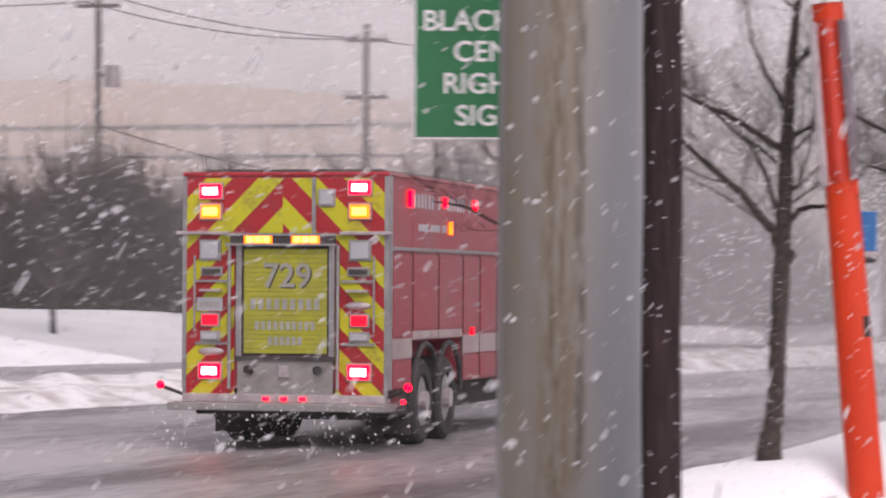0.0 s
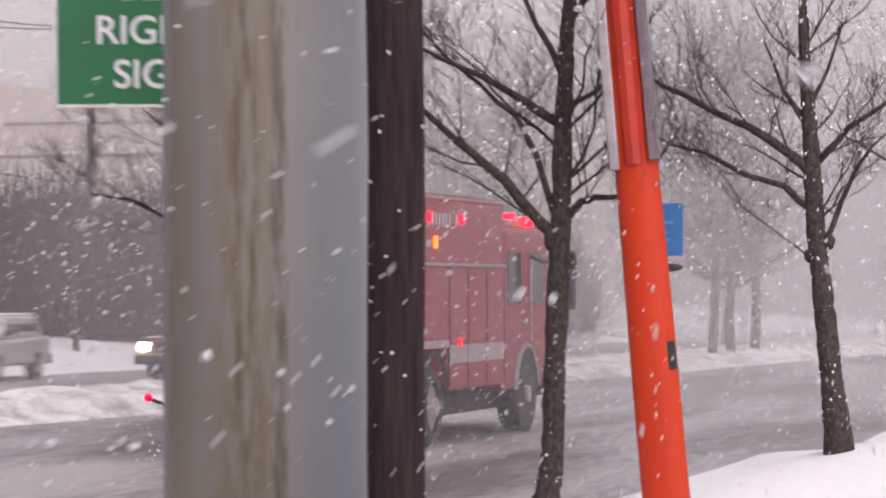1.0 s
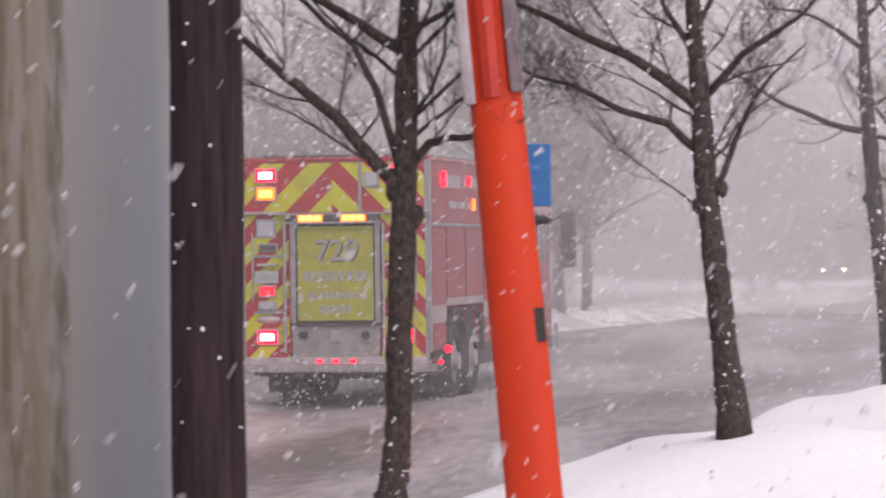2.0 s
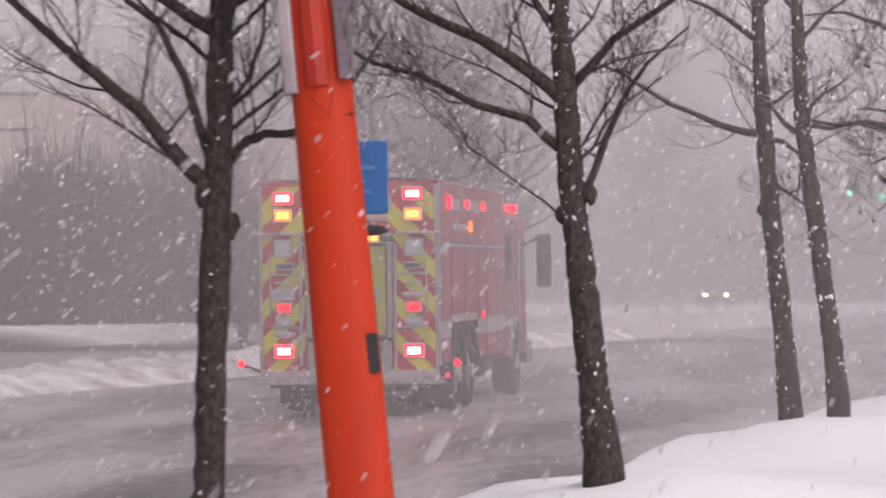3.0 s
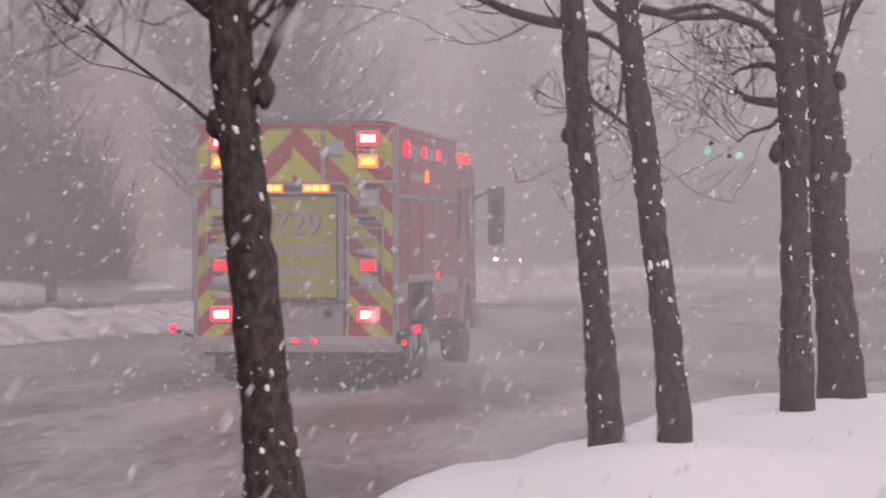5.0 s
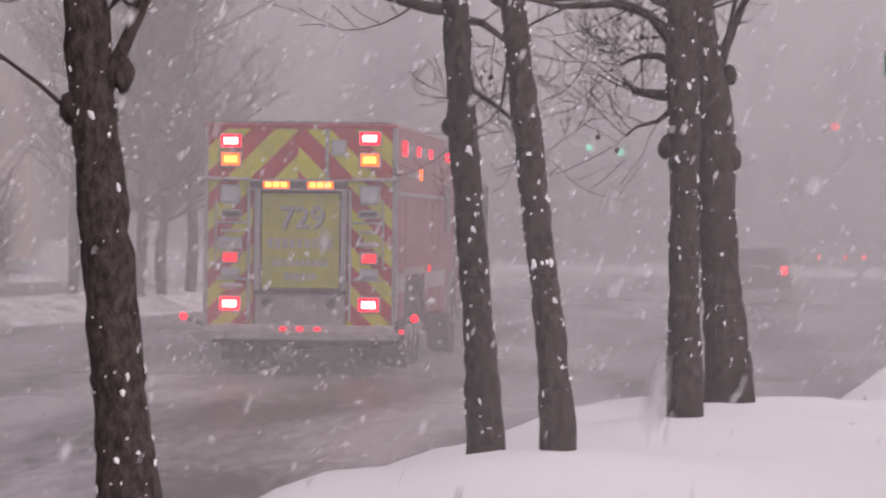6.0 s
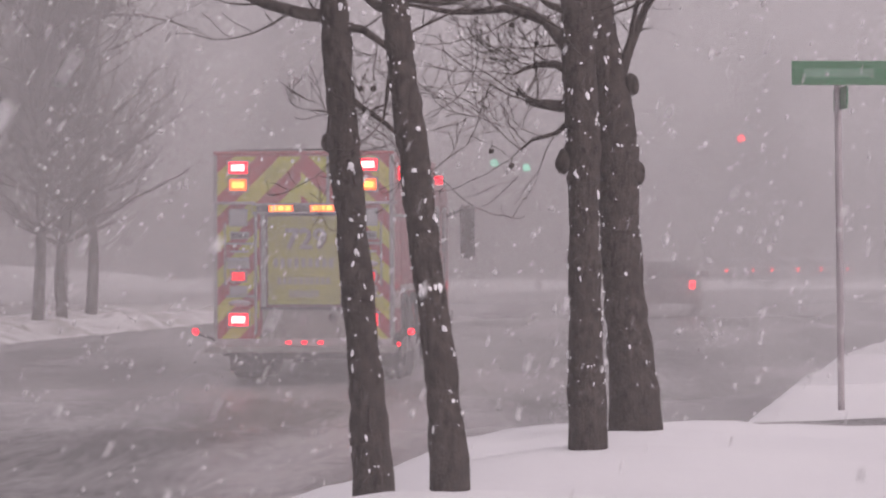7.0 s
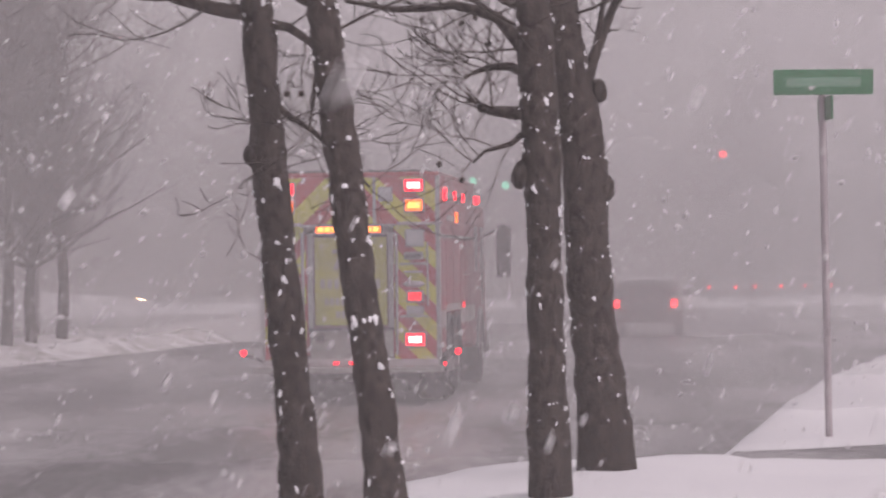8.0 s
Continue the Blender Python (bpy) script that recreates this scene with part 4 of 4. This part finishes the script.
# ---- other vehicles ----
def car(name, label, paint, length=4.7, width=1.85, height=1.75, nose=1.3, front_lit=False, rear_lit=False, bed=False):
    """A plain estate-like vehicle; it faces +y from its middle."""
    root = thing(name, pose(0, 0, 0), label, "car")
    h, w = length / 2, width / 2
    bm = bmesh.new()
    box(bm, -w, w, -h, h, 0.35, 1.02, bevel=0.12)
    for v in bm.verts:
        if v.co.y > h - nose:
            v.co.z -= 0.10 * (v.co.y - h + nose) * (1 if v.co.z > 0.8 else 0)
    body = smooth(part("body", bm, paint, root))
    bm = bmesh.new()
    back = -h + (1.7 if bed else 0.25)
    box(bm, -w + 0.08, w - 0.08, back, h - nose, 0.95, height, bevel=0.1)
    for v in bm.verts:
        if v.co.z > 1.3:
            v.co.x *= 0.88
            if v.co.y > 0:
                v.co.y -= 0.55
            elif not bed:
                v.co.y += 0.2
    smooth(part("cabin", bm, paint, root))
    for s in (-1, 1):
        part("side_glass", boxed(min(s * (w - 0.12), s * (w - 0.1)), max(s * (w - 0.12), s * (w - 0.1)), back + 0.35, h - nose - 0.6, 1.1, height - 0.2), GLASS, root)
    bm = boxed(-w * 0.78, w * 0.78, h - nose - 0.28, h - nose - 0.26, 1.1, height - 0.14)
    for v in bm.verts:
        v.co.y += 0.62 * (height - 0.3 - v.co.z)
    part("windscreen", bm, GLASS, root)
    part("snow_cover", boxed(-w * 0.75, w * 0.75, back + 0.3, h - nose - 0.65, height - 0.01, height + 0.05, bevel=0.03), SNOW, root, "snow lying on the roof")
    part("bonnet_snow", boxed(-w * 0.8, w * 0.8, h - nose + 0.15, h - 0.25, 0.97, 1.0, bevel=0.012), SNOW, root)
    part("grille", boxed(-w * 0.5, w * 0.5, h - 0.03, h + 0.02, 0.62, 0.88, bevel=0.01), UNDER, root)
    part("front_bumper", boxed(-w, w, h - 0.1, h + 0.08, 0.36, 0.58, bevel=0.04), UNDER, root)
    part("rear_bumper", boxed(-w, w, -h - 0.08, -h + 0.1, 0.36, 0.6, bevel=0.04), UNDER, root)
    part("rear_glass", boxed(-w * 0.75, w * 0.75, back - 0.005, back + 0.08, 1.12, height - 0.15), GLASS, root)
    for s in (-1, 1):
        part("headlamp", boxed(s * w * 0.78 - 0.13, s * w * 0.78 + 0.13, h - 0.08, h + 0.03, 0.68, 0.86, bevel=0.03), HEAD_LIT if front_lit else LENS_GREY, root)
        part("tail_lamp", boxed(s * w * 0.84 - 0.08, s * w * 0.84 + 0.08, -h - 0.03, -h + 0.05, 0.75, 0.98, bevel=0.02), RED_LIT if rear_lit else RED_DIM, root)
        part("door_mirror", boxed(min(s * w, s * (w + 0.2)), max(s * w, s * (w + 0.2)), h - nose - 0.35, h - nose - 0.2, 1.05, 1.2, bevel=0.03), UNDER, root)
        for y in (-h + 0.85, h - 0.9):
            bm = bmesh.new()
            tube(bm, [(s * (w - 0.2), y, 0.34), (s * (w - 0.02), y, 0.34), (s * (w + 0.015), y, 0.34)], [0.35, 0.35, 0.3], 20)
            wh = part("wheel", bm, BLACK, root)
            part("rim", rod((s * (w + 0.005), y, 0.34), (s * (w + 0.022), y, 0.34), 0.2, 14), ALU_GREY, wh)
    return root


hatchback = car("car", "pale snow-covered hatchback with lit headlamps on the far carriageway", SILVER_PAINT, 4.3, 1.8, 1.5, 1.15, front_lit=True)
pickup = car("pickup_truck", "pale pickup truck with lit headlamps in falling snow", SILVER_PAINT, 5.4, 1.95, 1.85, 1.6, front_lit=True, bed=True)
oncoming = car("car", "oncoming car with lit headlamps far down the road", DARK_PAINT, 4.6, 1.8, 1.5, front_lit=True)


# ---- distance ----
waiting = car("car", "dark car with glowing tail lamp waiting in the snow", DARK_PAINT, 4.6, 1.8, 1.5, rear_lit=True)
waiting.matrix_basis = pose(4.7, 104, ROAD_Z, 0, 0, -6)
for k, (x, y) in enumerate(((15.6, 200), (18.4, 202), (21.5, 204))):
    copy_thing(waiting, pose(x, y, ROAD_Z - 0.45, 0, 0, -8))


def signal(m, lit, label):
    root = thing("traffic_light", m, label, "traffic light")
    part("housing", boxed(-0.18, 0.18, 0, 0.25, -0.55, 0.55, bevel=0.03), BLACK, root)
    for k, z in enumerate((0.34, 0, -0.34)):
        on = (lit == "red" and k == 0) or (lit == "green" and k == 2)
        part("lens", rod((0, -0.03, z), (0, 0.02, z), 0.14, 16), (RED_LIT if lit == "red" else GREEN_LIT) if on else UNDER, root)
        bm = bmesh.new()
        tube(bm, [(0, -0.16, z + 0.02), (0, 0, z)], [0.16, 0.16], 14, cap=False)
        part("visor", bm, BLACK, root)
    part("hanger", rod((0, 0.12, 0.55), (0, 0.12, 1.15), 0.03), BLACK, root)
    return root


signal(pose(1.44, 128.4, 2.8, 0, 0, -4), "green", "hanging traffic light showing green through falling snow")
signal(pose(0.3, 128.4, 2.96, 0, 0, -4), "green", "hanging traffic light showing green through falling snow")
signal(pose(9.0, 128.4, 3.11, 0, 0, -6), "red", "hanging traffic light showing red through falling snow")
wire = thing("signal_wire", pose(0, 0, 0), "span wire carrying the traffic lights", "cable")
part("cable", tube(bmesh.new(), [(-14 + 2.2 * i, 128.52, 4.1 + 0.0016 * (i - 8) ** 2) for i in range(21)], [0.025] * 21, 5), BLACK, wire)
for x in (-14, 30):
    part("mast", rod((x, 128.52, -2.8), (x, 128.52, 5), 0.12, 10), ALU_GREY, wire)


def far_tree(name, seed, height, label, group):
    rnd = random.Random(seed)
    root = thing(name, pose(0, 0, 0), label, "tree", group)
    bm, crown = bmesh.new(), bmesh.new()
    pts = [Vector((0.1 * math.sin(i * 1.3 + seed), 0.08 * math.cos(i), -0.4 + height * i / 9)) for i in range(10)]
    tube(bm, pts, [0.17 * (1 - i / 11) for i in range(10)], 8)
    smooth(part("trunk", bm, FAR_BARK, root))
    for i in range(3, 10):
        for s in range(8):
            a = rnd.uniform(0, 2 * math.pi)
            twigs(crown, rnd, pts[i], Vector((math.cos(a), math.sin(a), rnd.uniform(0.1, 0.8))), height * rnd.uniform(0.25, 0.4), 0.05, 2, 0.1)
    tagged(part("crown", crown, FAR_BARK, root), kind="stuff")
    return root


kinds = [far_tree("tree", 70 + k, h, "bare winter tree fading into the snowfall", "far bare trees") for k, h in enumerate((8.5, 7.5, 9.5))]
spots = [(-11.2, 93.6), (-11.0, 96.5), (-10.6, 99.3), (-18, 101), (-6.97, 128), (-6.3, 129.5), (-21.3, 115.4), (-22.5, 110), (-19, 135), (-28, 128),
         (15, 72), (20, 88), (26, 100), (-6, 165), (3, 168), (12, 150), (-23, 150), (22, 120), (-27, 82.8), (-31.4, 71), (-14.2, 103), (-12.5, 109)]
rnd = random.Random(4)
for k, (x, y) in enumerate(spots):
    m = pose(x, y, (field_z(x, y) if x < -8 and y < 158 else ROAD_Z) - 0.05, 0, 0, rnd.uniform(0, 360)) @ Matrix.Scale(0.55 if x < -26.5 and y < 90 else 1.0, 4)
    if k < 3:
        kinds[k].matrix_basis = m
    else:
        copy_thing(kinds[k % 3], m)

# thicket of bare shrubs on the far bank
rnd = random.Random(12)
verts, faces = [], []
for k in range(110000):
    u = rnd.random()
    x, y = -46.2 + 30 * u + rnd.uniform(-1, 1), 79 + 6 * rnd.random() + 14 * u
    z0 = ROAD_Z + 0.7
    hgt = (1.3 + 5.9 * rnd.random() ** 1.3) * (0.76 + 0.4 * noise.noise(Vector((x * 0.4, y * 0.25, 0)))) * (1.0 - 0.2 * u) * (1.3 if rnd.random() < 0.05 else 1)
    lx, ly = rnd.gauss(0, 0.55), rnd.uniform(-0.4, 0.4)
    zs = rnd.uniform(0, hgt * 0.6)
    a, b = Vector((x, y, z0 + zs)), Vector((x + lx, y + ly, z0 + zs + hgt * 0.45))
    w = rnd.uniform(0.02, 0.05)
    i = len(verts)
    verts += [a + Vector((-w, 0, 0)), a + Vector((w, 0, 0)), b, a + Vector((0, w, 0.02))]
    faces += [(i, i + 1, i + 2), (i + 1, i + 3, i + 2), (i + 3, i, i + 2)]
me = bpy.data.meshes.new("thicket")
me.from_pydata(verts, [], faces)
me.materials.append(BARK)
tagged(new("thicket", me), "dense dark thicket of bare shrubs on the far bank", "shrubs", kind="stuff")

# woods that close the view beyond the crossing
verts, faces = [], []
for k in range(30000):
    x, y = rnd.uniform(-90, 110), rnd.uniform(215, 260)
    hgt = rnd.uniform(4, 13) * (0.8 + 0.5 * noise.noise(Vector((x * 0.08, 0, 4))))
    zs = rnd.uniform(0, hgt * 0.55)
    a, b = Vector((x, y, -2.6 + zs)), Vector((x + rnd.uniform(-0.7, 0.7), y, -2.6 + zs + hgt * 0.45))
    w = rnd.uniform(0.05, 0.14)
    i = len(verts)
    verts += [a + Vector((-w, 0, 0)), a + Vector((w, 0, 0)), b, a + Vector((0, w, 0.02))]
    faces += [(i, i + 1, i + 2), (i + 1, i + 3, i + 2), (i + 3, i, i + 2)]
me = bpy.data.meshes.new("woods")
me.from_pydata(verts, [], faces)
me.materials.append(FAR_BARK)
tagged(new("woods", me), "faint bare woods closing the view in the snowfall", "woods", kind="stuff")

# long tan hall behind the thicket
hall = thing("hall", pose(-48.8, 113, -1.5, 0, 0, -2), "long low tan hall with snowy roof beyond the thicket", "building")
bm = bmesh.new()
n = 24
for i in range(n + 1):
    x = -30 + 60 * i / n
    top = 9.5 - 0.0026 * (x + 6) ** 2 * (1 if x > -6 else 0.25)
    for y in (0, 12):
        bm.verts.new((x, y, 0)), bm.verts.new((x, y, top))
bm.verts.ensure_lookup_table()
v = bm.verts
for i in range(n):
    a, b = 4 * i, 4 * i + 4
    for f in ((a, b, b + 1, a + 1), (a + 2, a + 3, b + 3, b + 2), (a + 1, b + 1, b + 3, a + 3)):
        bm.faces.new([v[k] for k in f])
for a in (0, 4 * n):
    bm.faces.new([v[k] for k in (a, a + 1, a + 3, a + 2)])
bmesh.ops.recalc_face_normals(bm, faces=bm.faces)
part("wall", bm, SIDING, hall)
for z in (3.9, 6.2, 7.4):
    part("seam", boxed(-29, 22, -0.06, -0.01, z, z + 0.12), POLE_WOOD, hall)


def utility_pole(m, top, box_at=None, arms=()):
    root = thing("utility_pole", m, "weathered wooden utility pole with wires in the snow", "utility pole", "utility poles")
    part("shaft", rod((0, 0, -1.3), (0, 0, top), 0.15, 10, 0.11), POLE_WOOD, root)
    for z in arms:
        arm = part("cross_arm", boxed(-0.75, 0.75, -0.06, 0.06, z, z + 0.12), POLE_WOOD, root)
        for x in (-0.65, -0.35, 0.35, 0.65):
            part("insulator", rod((x, 0, z + 0.1), (x, 0, z + 0.3), 0.045, 8), ALU_GREY, arm)
    if box_at:
        part("transformer", rod((0.55, -0.1, box_at - 0.35), (0.55, -0.1, box_at + 0.35), 0.27, 14), ALU_GREY, root, "grey can-shaped transformer")
        part("bracket", boxed(0, 0.4, -0.05, 0.05, box_at, box_at + 0.08), UNDER, root)
    return root


utility_pole(pose(-39.15, 92.9, -0.8), 10.8, 7.4, (9.7,))
utility_pole(pose(-30.55, 95.3, -0.7), 9.1, None, (6.6, 8.5))
utility_pole(pose(-15.3, 110, -1.0), 9.1, None, (8.5,))
for k, (a, b, sag) in enumerate((((-39.3, 92.8, 8.3), (-30.9, 95.2, 7.1), 0.35), ((-38.0, 92.9, 8.35), (-29.7, 95.2, 7.1), 0.3), ((-38.6, 92.9, 4.1), (-30.3, 95.3, 2.3), 0.25),
                              ((-60, 88, 9.5), (-38.6, 92.9, 8.9), 0.5), ((-30.3, 95.2, 7.1), (-15, 110, 7.1), 0.5), ((-60, 88, 8.9), (-39.3, 92.9, 8.3), 0.5))):
    a, b = Vector(a) + Vector((-0.25, 0, 0.8)), Vector(b) + Vector((-0.25, 0, 0.8))
    cable = tagged(part("power_line", tube(bmesh.new(), [a.lerp(b, i / 16) - Vector((0, 0, sag * 4 * (i / 16) * (1 - i / 16))) for i in range(17)], [0.022] * 17, 5), BLACK),
                   "sagging dark overhead wire between utility poles", "cable", "overhead wires")

# twigs reaching in beside the guide sign belong to a tree behind it
street_tree((-6.0, 22.6, -2.15), 0.0041, [(0, 0), (10, 200), (16, 400), (24, 600), (34, 900), (40, 1200)], [50, 40, 36, 30, 22, 8],
            [(12, [(14, 530), (-60, 590), (-130, 590), (-220, 640), (-290, 650)]), (12, [(16, 620), (-50, 680), (-130, 720), (-210, 790)]),
             (12, [(20, 700), (-40, 780), (-130, 860), (-200, 930)]), (11, [(24, 600), (80, 650), (150, 640)])],
            [], "bare tree behind the steel pole", 91, wild=8)


# ---- falling snow ----
def flakes(name, count, region, sizes, seed, lag, near=False, big=False):
    """Ragged little lumps; those close to the camera's corridor stay small."""
    rs = np.random.RandomState(seed)
    x0, x1, y0, y1, z0, z1 = region
    c = np.stack([rs.uniform(x0, x1, count), rs.uniform(y0, y1, count), rs.uniform(z0, z1, count)], 1)
    r = sizes[0] + (sizes[1] - sizes[0]) * rs.uniform(0, 1, count) ** 2.5
    if not big:
        r = np.where((c[:, 0] > -6) & (c[:, 0] < 5) & (c[:, 1] < 36) & (c[:, 1] > 20), np.minimum(r, 0.011), r)
    if near and not big:
        r = np.where((c[:, 0] > -4) & (c[:, 0] < 3) & (c[:, 1] < 25), np.minimum(r, 0.008), r)
    if near:
        g = (1 + 5 ** 0.5) / 2
        shape = np.array([(s * a, t * g * b, 0) for s in (1, -1) for t in (1, -1) for a, b in ((1, 1),)] + [(0, s, t * g) for s in (1, -1) for t in (1, -1)] + [(s * g, 0, t) for s in (1, -1) for t in (1, -1)]) / 1.9
        tris = [(i, j, k) for i in range(12) for j in range(i + 1, 12) for k in range(j + 1, 12)
                if all(abs(np.linalg.norm(shape[a] - shape[b]) - 2 / 1.9) < 0.05 for a, b in ((i, j), (j, k), (i, k)))]
    else:
        shape = np.array([(1, 0, 0), (0, 1, 0), (-1, 0, 0), (0, -1, 0), (0, 0, 1), (0, 0, -1)])
        tris = [(0, 1, 4), (1, 2, 4), (2, 3, 4), (3, 0, 4), (1, 0, 5), (2, 1, 5), (3, 2, 5), (0, 3, 5)]
    m = len(shape)
    jit = (shape[None] * rs.uniform(0.7, 1.2, (count, m, 1)) + rs.normal(0, 0.12, (count, m, 3))) * rs.uniform(0.6, 1.4, (count, 1, 3))
    v = (c[:, None] + jit * r[:, None, None]).reshape(-1, 3)
    b = (np.arange(count) * m)[:, None]
    f = np.concatenate([b + np.array([t]) for t in tris])
    me = bpy.data.meshes.new(name)
    me.from_pydata(v.tolist(), [], f.tolist())
    me.materials.append(SOFT_FLAKE if big else FLAKE)
    ob = new(name, me)
    if near:
        smooth(ob)
    return tagged(ob, "large wet snowflakes falling at a slant", "snowfall", kind="stuff"), lag


snowfalls = [flakes("falling_snow", 26000, (-12, 5, -2.2, 26, -2, 16), (0.003, 0.024), 1, 0.0, True),
             flakes("falling_snow", 34000, (-16, 7, 20, 45, -2, 18), (0.004, 0.024), 2, 0.5),
             flakes("falling_snow", 46000, (-26, 18, 40, 85, -2, 20), (0.006, 0.03), 3, 0.9),
             flakes("falling_snow", 1000, (-5, 1.5, -1.5, 24, -1.5, 10), (0.007, 0.02), 5, 0.2, True, True)]
spray = flakes("snow_spray", 600, (-1.3, 1.3, -1.8, 2.6, 0.02, 0.75), (0.006, 0.022), 7, 0.0)[0]
spray["label"] = "slush and snow thrown up behind the wheels"


# ---- what moves ----
def motions():
    walk(truck, [(t, pose(x, y, ROAD_Z, 0, 0, h)) for t, x, y, h in TRUCK_ROWS])
    walk(spray, [(t, pose(x, y, ROAD_Z, 0, 0, h)) for t, x, y, h in TRUCK_ROWS])
    walk(pickup, [(0.0, pose(-21, 86, ROAD_Z, 0, 0, 178)), (0.5, pose(-20.7, 80, ROAD_Z, 0, 0, 176)), (1.0, pose(-20.6, 74.5, ROAD_Z, 0, 0, 170)), (1.5, pose(-20.85, 68.8, ROAD_Z, 0, 0, 165)), (2.5, pose(-25, 57, ROAD_Z, 0, 0, 163)), (8.0, pose(-41, 6, ROAD_Z, 0, 0, 163))])
    walk(hatchback, [(0.0, pose(-26.7, 93, ROAD_Z, 0, 0, 182)), (0.5, pose(-26.7, 84, ROAD_Z, 0, 0, 182)), (0.8, pose(-26.4, 76, ROAD_Z, 0, 0, 181)), (1.0, pose(-25.4, 71, ROAD_Z, 0, 0, 178)), (1.5, pose(-25.6, 60, ROAD_Z, 0, 0, 163)), (8.0, pose(-60, -62, ROAD_Z, 0, 0, 163))])
    walk(oncoming, [(0.0, pose(-3, 240, ROAD_Z - 0.45, 0, 0, 178)), (2.0, pose(-5.5, 226, ROAD_Z - 0.45, 0, 0, 178)), (3.5, pose(-8, 212, ROAD_Z - 0.4, 0, 0, 178)), (4.0, pose(-8.8, 205, ROAD_Z - 0.4, 0, 0, 177)), (7.5, pose(-12.9, 170, ROAD_Z - 0.3, 0, 0, 175)), (8.0, pose(-15, 165, ROAD_Z - 0.3, 0, 0, 175))])
    for ob, lag in snowfalls:
        walk(ob, [(0.0, pose(0, 0, 0)), (8.0, pose(-2.4 - lag, -1.0, -9.6 - 2 * lag))])


motions()
